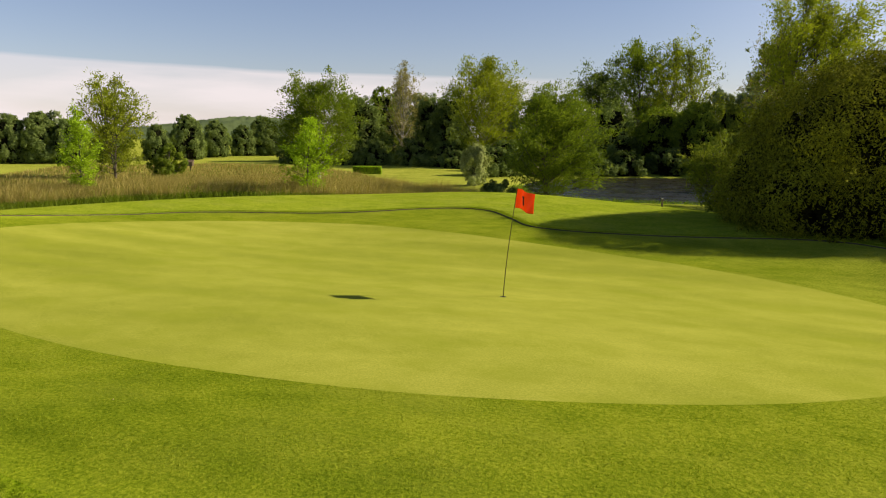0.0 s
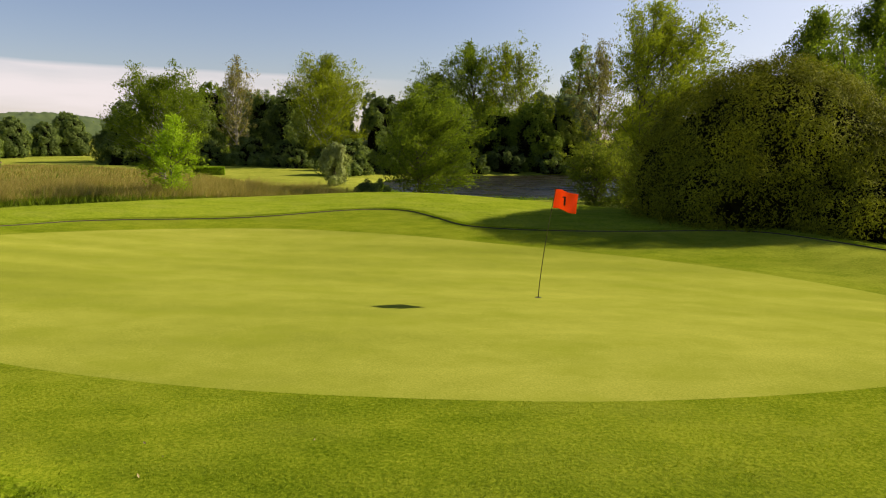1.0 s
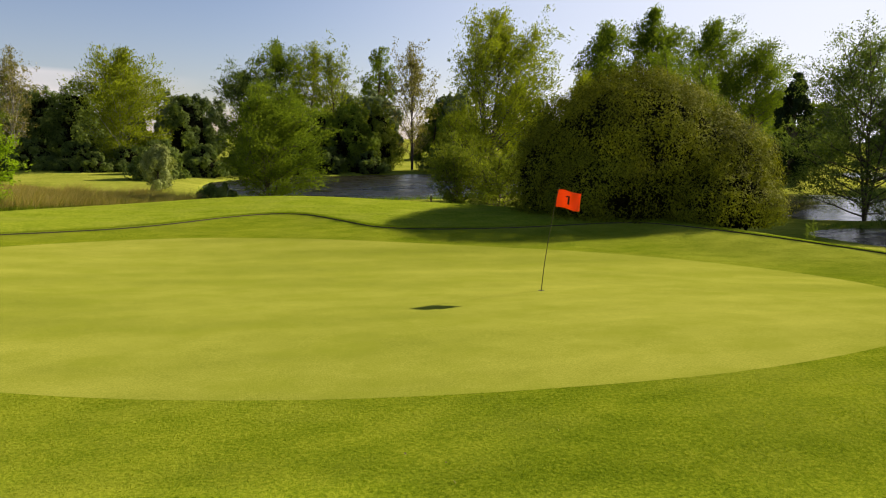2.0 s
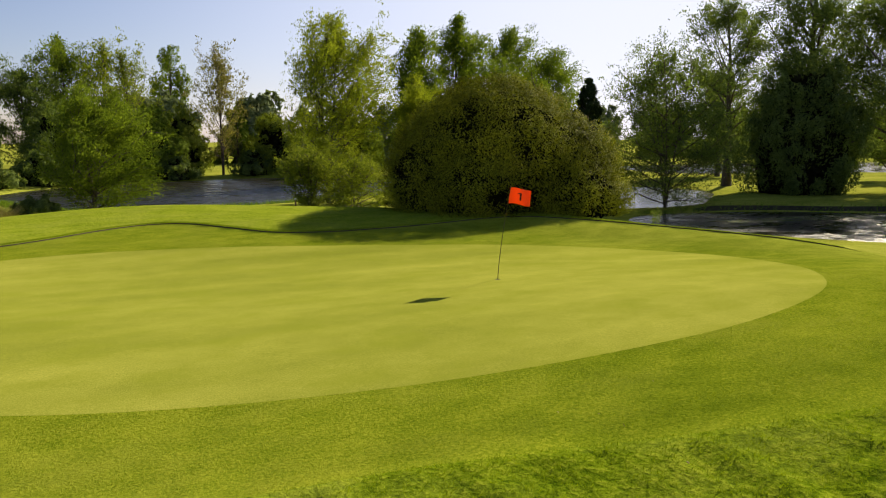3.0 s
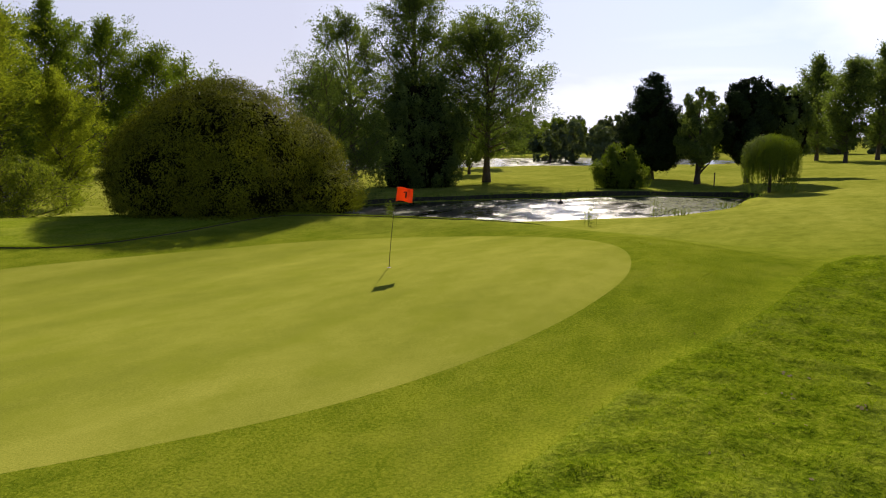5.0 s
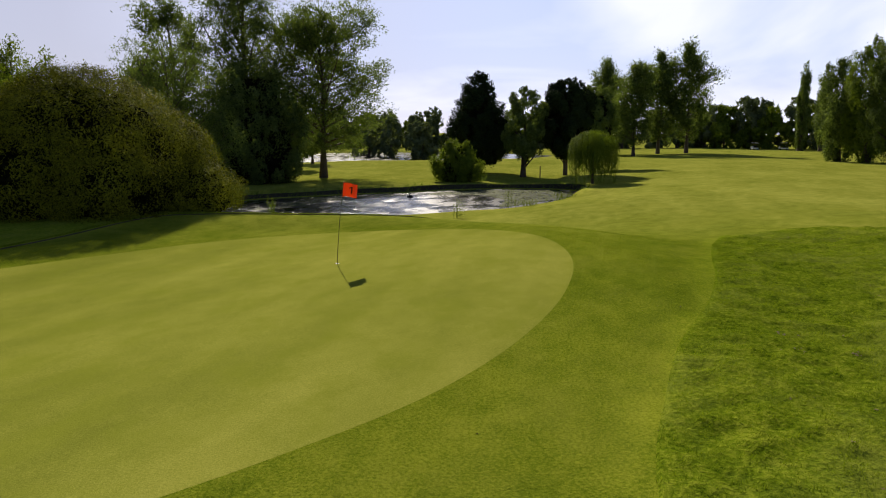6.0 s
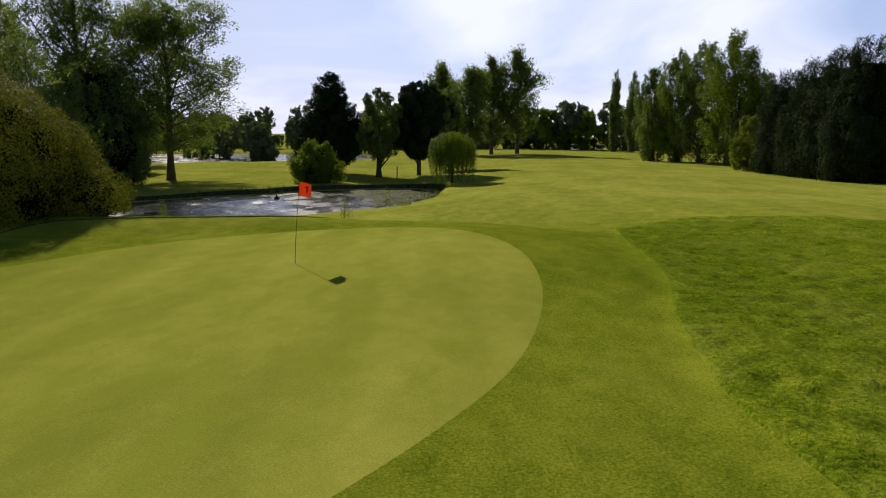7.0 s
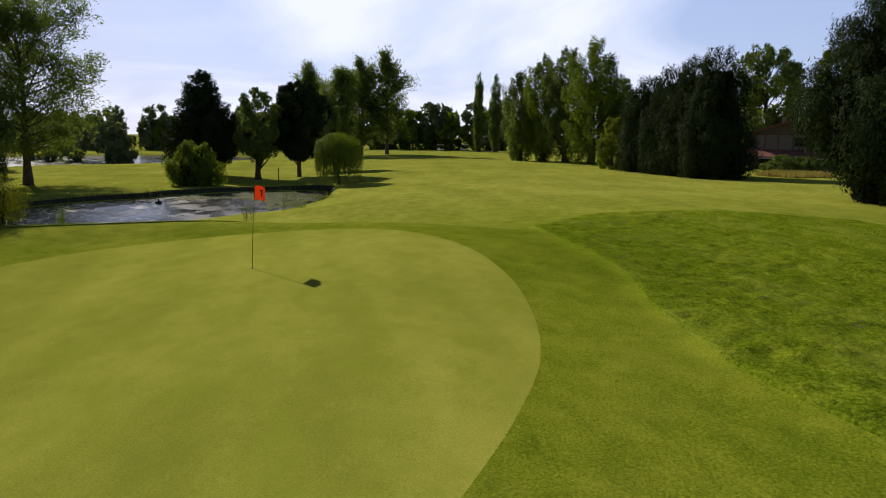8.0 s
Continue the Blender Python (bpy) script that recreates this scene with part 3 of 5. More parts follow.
# ---- trees and bushes ----
PROFILES = {
    "round": lambda h: np.sqrt(np.clip(1 - (2 * h - 1) ** 2, 0, 1)) * (1.02 - 0.1 * h),
    "dome": lambda h: np.sqrt(np.clip(1 - (np.clip(h, 0, 1) * 0.98) ** 2.2, 0, 1)) * (0.86 + 0.14 * np.sin(np.pi * np.clip(h * 1.6, 0, 1))),
    "mound": lambda h: np.clip(1 - np.clip(h, 0, 1) ** 1.7, 0, 1) ** 0.72,
    "hump": lambda h: np.clip(1 - np.clip(h * 1.02, 0, 1) ** 1.9, 0, 1) ** 0.60,
    "cone": lambda h: np.clip(1 - h, 0, 1) ** 0.8 * (0.55 + 0.45 * smooth(0, 0.18, h)) + 0.03,
    "spire": lambda h: np.clip(1 - h, 0, 1) ** 0.9 * (0.5 + 0.75 * smooth(0, 0.3, h)) + 0.03,
    "column": lambda h: np.clip(np.sin(np.pi * np.clip(h * 0.88 + 0.12, 0, 1)), 0, 1) ** 0.55,
    "vase": lambda h: (0.35 + 0.65 * smooth(0, 0.6, h)) * np.sqrt(np.clip(1 - np.clip((h - 0.6) / 0.4, 0, 1) ** 2.5, 0, 1)),
    "poplar": lambda h: (0.6 + 0.4 * smooth(0, 0.3, h)) * np.clip(1 - smooth(0.5, 1.05, h), 0, 1) ** 0.6,
}


def tree_at(name, x, y, H, r, kind, leaf, label, category="tree", bare=0.15, leaves=9000, size=0.2, clumps=90, puff=0.16, lean=(0.0, 0.0), seed=0,
            bark=None, trunk=0.03, core=0.35, upright=0.0, wind=(0.0, 0.0, 0.0), lobes=0.42, limbs=26, squash=1.0, narrow=0.42, group="", droop=0.0, z=None, stems=1, reach=0.6, fill=0, main=0, deep=0.62, plume=0.4, tight=0.6):
    """A tree: tapered trunk, limbs that reach for the clumps of leaves, crown of single leaves in clumps with gaps."""
    rng = np.random.default_rng(seed + 101)
    leaves, size = int(leaves * 1.6), size * 0.80
    root = empty(name, x, y, ground_z(x, y) - 0.05 if z is None else z, 0)
    h = np.clip(rng.beta(1.15, 1.15, clumps) if kind != "hump" else rng.uniform(0, 0.96, clumps), 0.01, 0.99)
    a = rng.uniform(0, 2 * np.pi, clumps)
    ph = rng.uniform(0, 6.28, 6)
    lob = 1 + lobes * (0.5 * np.sin(2 * a + ph[0] + 3 * h) + 0.35 * np.sin(3 * a + ph[1] - 5 * h) + 0.4 * np.sin(9 * h + ph[2] + a))
    rad = r * PROFILES[kind](h) * lob * (core + (1 - core) * np.sqrt(rng.uniform(0, 1, clumps)))
    z0 = bare * H
    zz = z0 + h * (H - z0)
    c = np.stack([rad * np.cos(a), rad * np.sin(a) * squash, zz], 1)
    c[:, :2] += np.outer((zz / H) ** 1.5, lean)
    pr = 0.8 * puff * r * rng.uniform(0.6, 1.35, clumps) * np.clip(0.45 + 0.75 * PROFILES[kind](h), 0.4, 1.2)
    per = rng.multinomial(leaves, pr**2 / (pr**2).sum())
    which = np.repeat(np.arange(clumps), per)
    way = np.stack([np.cos(a) * 0.8, np.sin(a) * 0.8, np.full(clumps, reach)], 1) + np.asarray(wind) * 0.5 + rng.normal(0, 0.3, (clumps, 3))
    way /= np.linalg.norm(way, axis=1)[:, None]
    # leaves lie on the outside of each clump, which is drawn out along its branch
    d = rng.normal(size=(leaves, 3)) + tight * way[which]
    d /= np.linalg.norm(d, axis=1)[:, None]
    face = d.copy()
    bumpy = 1 + 0.22 * np.sin(5 * d[:, 0] + which) * np.sin(5 * d[:, 1] + 2 * which) + rng.normal(0, 0.11, leaves)
    d *= bumpy[:, None] * 1.05
    d += way[which] * ((d * way[which]).sum(1) * plume)[:, None]
    p = c[which] + d * pr[which][:, None]
    if droop:
        p[:, 2] -= droop * rng.uniform(0, 1, leaves) ** 1.3 * (0.3 + zz[which] / H) * 0.8
    p[:, 2] = z0 + (p[:, 2] - z0) * (H - z0) / max(np.percentile(p[:, 2], 98.8) - z0, 0.1)
    mid = np.outer((np.clip(p[:, 2], 0, H) / H) ** 1.5, lean)
    far = np.hypot(p[:, 0] - mid[:, 0], (p[:, 1] - mid[:, 1]) / squash)
    shrink = min(1.0, r / np.percentile(far, 95.5))
    p[:, :2] = mid + (p[:, :2] - mid) * shrink
    c[:, :2] *= shrink
    p[:, 2] = np.where(p[:, 2] < 0.08, rng.uniform(0.05, 0.5, leaves), p[:, 2])
    axis = np.column_stack([p[:, 0] - mid[:, 0], p[:, 1] - mid[:, 1], 0.6 * (p[:, 2] - z0 - 0.4 * (H - z0)) * r / (H - z0)]) / r
    out = 0.75 * face + 0.75 * axis + [0, 0, 0.15]
    out /= np.linalg.norm(out, axis=1)[:, None] + 1e-9
    v, f = leaf_blades(p, size, rng, out, way[which] + np.asarray(wind) * 0.6 + np.array([0, 0, 0.6 * upright]), narrow)
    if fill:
        # close inner twigs, near-black to paint the shade inside the crown
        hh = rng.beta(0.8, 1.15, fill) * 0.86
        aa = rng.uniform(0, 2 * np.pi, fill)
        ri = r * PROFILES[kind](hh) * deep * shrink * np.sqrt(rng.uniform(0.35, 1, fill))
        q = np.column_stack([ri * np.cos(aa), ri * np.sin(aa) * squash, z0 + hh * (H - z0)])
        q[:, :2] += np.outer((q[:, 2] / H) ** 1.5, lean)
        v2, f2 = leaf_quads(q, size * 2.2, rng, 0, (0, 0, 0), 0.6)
        part("shade_thicket", mesh_of("shade_thicket", v2, f2, SHADE_TWIG), root)
    part("crown", mesh_of("crown", v, f, leaf), root)
    # trunk and limbs
    top = z0 + 0.8 * (H - z0)
    paths = []
    steps = np.linspace(0, 1, 8)
    bend = rng.normal(0, 0.05 * r, (8, 2)) * steps[:, None]
    for s in range(stems):
        sa = 2 * np.pi * s / max(stems, 1) + ph[3]
        sp = (0.28 * r if stems > 1 else 0.0) * steps
        tr_r = trunk * H * (1.0 if stems == 1 else 0.6) * (1.0 - 0.88 * steps) + 0.012
        tr_r[0] *= 1.35
        paths.append(np.column_stack([bend[:, 0] + lean[0] * (steps * top / H) ** 1.5 + sp * np.cos(sa), bend[:, 1] + lean[1] * (steps * top / H) ** 1.5 + sp * np.sin(sa), steps * top, tr_r]))
    part("trunk", mesh_of("trunk", *tubes(paths, 8), bark or BARK, None, True), root)
    order = rng.permutation(clumps)[:limbs]
    lims = []
    for i in order:
        e = c[i]
        s0 = np.clip((e[2] - 0.75 * np.hypot(e[0], e[1]) - 0.05 * H) / top, 0.12 if bare < 0.3 else bare / 0.9, 0.97)
        path0 = paths[i % stems]
        b0 = np.array([np.interp(s0, steps, path0[:, k]) for k in range(3)])
        k = np.linspace(0, 1, 5)[:, None]
        line = b0 + (e - b0) * k
        line[:, 2] += 0.12 * np.linalg.norm(e - b0) * np.sin(np.pi * k[:, 0]) * (0.6 if droop == 0 else 1.4)
        line += rng.normal(0, 0.02 * r, line.shape) * np.sin(np.pi * k)
        rr = np.interp(s0, steps, path0[:, 3]) * 0.5 * (1 - 0.85 * k[:, 0]) + 0.006
        lims.append(np.column_stack([line, rr]))
    lims.sort(key=lambda path: -np.linalg.norm(path[-1][:3] - path[0][:3]))
    for path in lims[:main]:
        part("limb", mesh_of("limb", *tubes([path], 6), bark or BARK, None, True), root)
    if lims[main:]:
        part("branchwork", mesh_of("branchwork", *tubes(lims[main:], 3), bark or BARK, None, True), root)
    return tagged(root, label, category, group)


def crown_profile(kind, h):
    return PROFILES[kind](np.clip(h, 0.01, 0.99))


def leaf_sprays(p, size, rng, way, narrow, up=0.35, spread=0.45):
    """Pointed leaves, each turned its own way, more or less along its twig."""
    n = len(p)
    u = way + rng.normal(0, 0.6, (n, 3))
    u /= np.linalg.norm(u, axis=1)[:, None] + 1e-9
    nrm = rng.normal(0, 0.6, (n, 3)) + [0, 0, up]
    v = np.cross(nrm, u)
    v /= np.linalg.norm(v, axis=1)[:, None] + 1e-9
    s = size * (1 + spread * rng.uniform(-1, 1, n))[:, None]
    bow = np.cross(u, v) * s * 0.22
    quad = np.stack([p - u * s, p + v * s * narrow + bow, p + u * s * 1.1, p - v * s * narrow + bow], 1)
    return quad.reshape(-1, 3), np.arange(4 * n).reshape(n, 4)


def branched_tree(name, x, y, H, r, kind, leaf, label, category="tree", bare=0.12, limbs=26, twigs=7, leaves=14000, size=0.12, rise=50.0, trunk=0.02, stems=1, wind=(0.0, 0.0, 0.0),
                  lean=(0.0, 0.0), bark=None, narrow=0.42, seed=0, group="", main=6, gap=0.0, tuft=0.34, droop=0.0):
    """A tree grown limb by limb: stems, rising limbs, side branches, twigs, and leaves in tufts along the twigs."""
    rng = np.random.default_rng(seed + 900)
    root = empty(name, x, y, ground_z(x, y) - 0.05)
    wind = np.asarray(wind, float)
    st = np.linspace(0, 1, 9)
    trunks = []
    for k in range(stems):
        a = 2 * np.pi * k / stems + seed
        spread = (0.30 * r if stems > 1 else 0.0) * st**1.2
        wob = np.cumsum(rng.normal(0, 0.012 * H, (9, 2)), 0) * st[:, None]
        top = H * (0.96 if k == 0 else rng.uniform(0.78, 0.95))
        rad = trunk * H * (1 if stems == 1 else 0.7) * (1 - 0.93 * st) + 0.008
        rad[0] *= 1.4
        trunks.append(np.column_stack([spread * np.cos(a) + wob[:, 0] + lean[0] * st**1.6, spread * np.sin(a) + wob[:, 1] + lean[1] * st**1.6, st * top, rad]))
    lines, side, shoots, pts, ways = [], [], [], [], []
    for i in range(limbs):
        tk = trunks[i % stems]
        h = (i + rng.uniform(0, 1)) / limbs
        at = bare + (0.97 - bare) * h
        b = np.array([np.interp(at, st, tk[:, q]) for q in range(4)])
        a = i * 2.39996 + rng.uniform(-0.5, 0.5) + seed
        up = radians(rise * (0.45 + 0.85 * h) + rng.uniform(-12, 12))
        mid = min(0.99, h + 0.22 * math.sin(up))
        reach = r * float(crown_profile(kind, mid)) * rng.uniform(0.62, 1.08)
        length = max(0.5, reach / max(math.cos(up), 0.45))
        d = np.array([math.cos(a) * math.cos(up), math.sin(a) * math.cos(up), math.sin(up)]) + 0.25 * wind
        d /= np.linalg.norm(d)
        k = np.linspace(0, 1, 6)
        line = b[:3] + np.outer(k * length, d)
        line[:, 2] += (0.10 - droop) * length * k**2
        line[:, :] += np.outer(k**2, 0.22 * length * wind) + np.cumsum(rng.normal(0, 0.022 * length, (6, 3)), 0) * k[:, None]
        lines.append(np.column_stack([line, np.maximum(b[3] * 0.55, 0.012 * r) * (1 - 0.9 * k) + 0.005]))
        if rng.uniform() < gap:
            continue
        for j in range(twigs):
            f = rng.uniform(0.22, 1.0)
            o = np.array([np.interp(f, k, line[:, q]) for q in range(3)])
            sd = 0.75 * d + rng.normal(0, 0.55, 3) + [0, 0, 0.22 - 1.2 * droop] + 0.55 * wind
            sd /= np.linalg.norm(sd)
            sl = length * rng.uniform(0.18, 0.48) * (1.2 - 0.5 * f) + 0.03 * H
            kk = np.linspace(0, 1, 4)
            sb = o + np.outer(kk * sl, sd) + np.outer(kk**2, 0.16 * sl * wind + [0, 0, -0.5 * droop * sl])
            side.append(np.column_stack([sb, 0.014 * (1 - 0.8 * kk) + 0.004]))
            shoots.append((sb, sd, sl))
    # small tufts strung along each side branch, as many as its length carries
    weight = np.array([sl**1.3 for _, _, sl in shoots])
    for (sb, sd, sl), m in zip(shoots, rng.multinomial(leaves, weight / weight.sum())):
        if m == 0:
            continue
        nt = max(2, m // 10)
        tf = rng.beta(1.5, 1.0, nt)
        tc = np.stack([np.interp(tf, np.linspace(0, 1, 4), sb[:, q]) for q in range(3)], 1) + rng.normal(0, 0.13 * sl + 0.04, (nt, 3))
        w = rng.integers(0, nt, m)
        tr = tuft * size / 0.12 * rng.uniform(0.3, 1.1, nt)
        pts.append(tc[w] + np.clip(rng.normal(0, 1, (m, 3)), -1.6, 1.6) * tr[w][:, None] * [1, 1, 0.75])
        ways.append(np.tile(sd + 0.8 * wind, (m, 1)))
    p, way = np.concatenate(pts), np.concatenate(ways)
    scale = (H - 0.05) / max(np.percentile(p[:, 2], 99.3), 0.1)
    far = np.percentile(np.hypot(p[:, 0] - lean[0] * (p[:, 2] / H) ** 1.6, p[:, 1] - lean[1] * (p[:, 2] / H) ** 1.6), 96)
    flat = min(1.25, r / far)
    fix = np.array([flat, flat, scale])
    p = p * fix
    p[:, 2] = np.where(p[:, 2] < 0.1, rng.uniform(0.1, 0.6, len(p)), p[:, 2])
    for path in trunks + lines + side:
        path[:, :3] *= fix
    part("crown", mesh_of("crown", *leaf_sprays(p, size, rng, way, narrow), leaf), root)
    for path in trunks:
        part("trunk", mesh_of("trunk", *tubes([path], 8), bark or BARK, None, True), root)
    lines.sort(key=lambda path: -np.linalg.norm(path[-1][:3] - path[0][:3]))
    for path in lines[:main]:
        part("limb", mesh_of("limb", *tubes([path], 6), bark or BARK, None, True), root)
    tagged(part("branchwork", mesh_of("branchwork", *tubes(lines[main:] + side[::2], 3), bark or BARK, None, True), root), kind="stuff")
    return tagged(root, label, category, group)


def lobed_bush(name, x, y, lobes, leaf, label, leaves=120000, size=0.07, inner=14000, seed=0, clump=0.5, narrow=0.4):
    """A broad bush of overlapping rounded lobes (x, y, z, radii), each covered with leafy clumps, over inner twigs
    coloured near-black as inner shade.
    """
    rng = np.random.default_rng(seed + 500)
    base = ground_z(x, y) - 0.05
    root = empty(name, x, y, base)
    lob = np.array(lobes, float)
    area = lob[:, 3] * lob[:, 5]

    def outside(p, slack):
        keep = np.ones(len(p), bool)
        for cx, cy, cz, rx, ry, rz in lob:
            keep &= ((p[:, 0] - cx) / rx) ** 2 + ((p[:, 1] - cy) / ry) ** 2 + ((p[:, 2] - cz) / rz) ** 2 > slack
        return keep

    def on_lobes(count, slack):
        k = rng.choice(len(lob), count, p=area / area.sum())
        d = rng.normal(size=(count, 3))
        d /= np.linalg.norm(d, axis=1)[:, None]
        p = lob[k, :3] + d * lob[k, 3:]
        keep = (p[:, 2] > 0.05) & outside(p, slack)
        nrm = d / lob[k, 3:]
        return p[keep], (nrm / np.linalg.norm(nrm, axis=1)[:, None])[keep]

    c, cn = on_lobes(5200, 0.80)
    cr = clump * rng.uniform(0.45, 1.15, len(c))
    c = c + cn * rng.uniform(-0.35, 0.25, (len(c), 1)) * clump
    pick = rng.choice(len(c), leaves, p=cr**2 / (cr**2).sum())
    d = rng.normal(size=(leaves, 3)) + 0.55 * cn[pick] + [0, 0, 0.25]
    d /= np.linalg.norm(d, axis=1)[:, None]
    p = c[pick] + d * (cr[pick] * rng.uniform(0.55, 1.12, leaves))[:, None]
    p[:, 2] = np.where(p[:, 2] < 0.06, rng.uniform(0.05, 0.5, leaves), p[:, 2])
    out = 0.45 * d + cn[pick]
    v, f = leaf_blades(p, size, rng, out / np.linalg.norm(out, axis=1)[:, None], cn[pick] * 0.6 + [0, 0, 0.5], narrow)
    part("crown", mesh_of("crown", v, f, leaf), root)
    # single shoots standing out of the outline
    sc, sn = on_lobes(420, 0.97)
    way = sn + [0, 0, 0.9] + rng.normal(0, 0.25, sn.shape)
    way /= np.linalg.norm(way, axis=1)[:, None]
    long = rng.uniform(0.35, 0.85, len(sc)) * clump * 1.6
    sp = np.repeat(sc, 34, 0) + np.repeat(way * long[:, None], 34, 0) * rng.uniform(0, 1, (len(sc) * 34, 1)) + rng.normal(0, 0.05, (len(sc) * 34, 3))
    part("outer_foliage", mesh_of("outer_foliage", *leaf_sprays(sp, size * 0.9, rng, np.repeat(way, 34, 0), narrow), leaf), root)
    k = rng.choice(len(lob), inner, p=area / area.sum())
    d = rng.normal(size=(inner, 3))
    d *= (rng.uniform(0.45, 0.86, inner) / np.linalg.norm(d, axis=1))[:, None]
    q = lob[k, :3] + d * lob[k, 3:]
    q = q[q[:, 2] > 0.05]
    part("shade_thicket", mesh_of("shade_thicket", *leaf_quads(q, 0.15, rng, 0, (0, 0, 0), 0.6), SHADE_TWIG), root)
    paths = []
    for cx, cy, cz, rx, ry, rz in lob:
        for i in range(5):
            e = np.array([cx, cy, cz]) + rng.normal(0, 0.45, 3) * [rx, ry, rz]
            b = rng.normal(0, 0.6, 2)
            kk = np.linspace(0, 1, 6)[:, None]
            paths.append(np.column_stack([np.array([b[0], b[1], 0.0]) * (1 - kk) + e * kk + [0, 0, 0.4] * np.sin(np.pi * kk), 0.07 * (1 - 0.8 * kk)]))
    for path in paths[:8]:
        part("stem", mesh_of("stem", *tubes([path], 6), BARK, None, True), root)
    tagged(part("branchwork", mesh_of("branchwork", *tubes(paths[8:], 4), BARK, None, True), root), kind="stuff")
    return tagged(root, label, "bush")


def weeping_at(x, y, H, r):
    """A small grafted willow: clear trunk, arching limbs, strands of narrow leaves hanging like an umbrella."""
    rng = np.random.default_rng(32)
    root = empty("weeping_willow", x, y, ground_z(x, y) - 0.05)
    n = 620
    a = rng.uniform(0, 2 * np.pi, n)
    q = np.sqrt(rng.uniform(0, 1, n)) * (1 + 0.06 * np.sin(3 * a + 1))
    top = H - 0.8 * q**2.4 + rng.normal(0, 0.06, n)
    long = (1.7 + 2.0 * q) * rng.uniform(0.6, 1.15, n)
    pts, outs = [], []
    for k in range(n):
        m = 84
        s = rng.uniform(0, 1, m)
        rad = r * q[k] * (1 + 0.10 * np.sin(np.pi * np.clip(s, 0, 1))) + rng.normal(0, 0.03, m)
        pts.append(np.column_stack([rad * np.cos(a[k]), rad * np.sin(a[k]), top[k] - long[k] * s]) + rng.normal(0, 0.035, (m, 3)))
        outs.append(np.column_stack([np.full(m, np.cos(a[k])), np.full(m, np.sin(a[k])), 0.9 * (1 - s)]))
    p, out = np.concatenate(pts), np.concatenate(outs)
    part("crown", mesh_of("crown", *leaf_blades(p, 0.075, rng, out, np.tile([0.0, 0.0, -2.2], (len(p), 1)), 0.22), LEAF_MID), root)
    k = np.linspace(0, 1, 8)
    part("trunk", mesh_of("trunk", *tubes([np.column_stack([0.06 * np.sin(4 * k), 0.05 * k, k * (H - 0.9), 0.13 - 0.06 * k])], 8), BARK, None, True), root)
    for i in range(9):
        b = 2 * np.pi * i / 9 + 0.3
        rr = 0.75 * r * k
        part("limb", mesh_of("limb", *tubes([np.column_stack([rr * np.cos(b), rr * np.sin(b), H - 1.5 + 1.2 * np.sin(np.pi * 0.62 * k), 0.045 - 0.035 * k])], 5), BARK, None, True), root)
    return tagged(root, "small weeping willow with an umbrella of hanging strands", "tree")


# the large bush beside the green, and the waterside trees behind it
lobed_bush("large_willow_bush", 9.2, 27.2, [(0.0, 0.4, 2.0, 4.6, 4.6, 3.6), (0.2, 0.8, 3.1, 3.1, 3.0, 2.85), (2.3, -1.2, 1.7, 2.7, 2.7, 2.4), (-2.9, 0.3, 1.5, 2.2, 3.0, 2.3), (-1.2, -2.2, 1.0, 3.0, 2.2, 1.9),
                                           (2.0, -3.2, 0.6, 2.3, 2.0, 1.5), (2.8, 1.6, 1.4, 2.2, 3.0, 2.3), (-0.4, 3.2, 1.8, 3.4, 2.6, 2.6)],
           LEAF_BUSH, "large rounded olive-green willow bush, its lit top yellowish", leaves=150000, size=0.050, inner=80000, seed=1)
branched_tree("waterside_tree", -8.2, 48.0, 7.9, 3.2, "dome", LEAF_MID, "full mid-green alder by the lake, leaves to the ground", bare=0.02, limbs=70, twigs=11, leaves=52000, size=0.07, rise=50, stems=3, trunk=0.012, wind=(0.55, -0.1, 0.35), seed=2, tuft=0.42)
tree_at("low_bush", -11.2, 46.6, 1.5, 1.7, "dome", LEAF_DARK, "low dark-green bush at the foot of a tree", "bush", bare=0.0, leaves=5000, size=0.09, clumps=60, seed=3, limbs=12, stems=3)
branched_tree("tall_poplar", 7.2, 49.4, 13.0, 4.0, "column", LEAF_YELLOW, "tall loose yellow-green poplar leaning in the wind", bare=0.03, limbs=64, twigs=12, leaves=62000, size=0.072, rise=48,
              stems=2, trunk=0.013, lean=(0.9, -0.3), wind=(0.6, -0.15, 0.25), seed=4, tuft=0.42)
branched_tree("waterside_shrub", 3.4, 39.6, 4.4, 1.9, "vase", LEAF_OLIVE, "pale olive shrub at the water's edge", "bush", bare=0.0, limbs=34, twigs=8, leaves=12000, size=0.06, rise=60, stems=4, trunk=0.008, seed=5, tuft=0.4)
branched_tree("waterside_shrub", 6.0, 39.2, 3.6, 2.6, "dome", LEAF_OLIVE, "pale olive shrub at the water's edge", "bush", bare=0.0, limbs=40, twigs=8, leaves=16000, size=0.06, rise=50, stems=4, trunk=0.008, seed=6, tuft=0.4)
branched_tree("yellow_poplar", 14.5, 49.7, 9.2, 2.4, "column", LEAF_YELLOW, "slim bright yellow-green poplar", bare=0.04, limbs=44, twigs=10, leaves=30000, size=0.072, rise=50, trunk=0.014, wind=(0.5, -0.1, 0.3), seed=7)
branched_tree("round_alder", 14.9, 35.8, 9.1, 3.1, "dome", LEAF_MID, "soft green alder behind the large bush", bare=0.05, limbs=50, twigs=10, leaves=42000, size=0.062, rise=42, tuft=0.42, stems=3, trunk=0.014, seed=8)
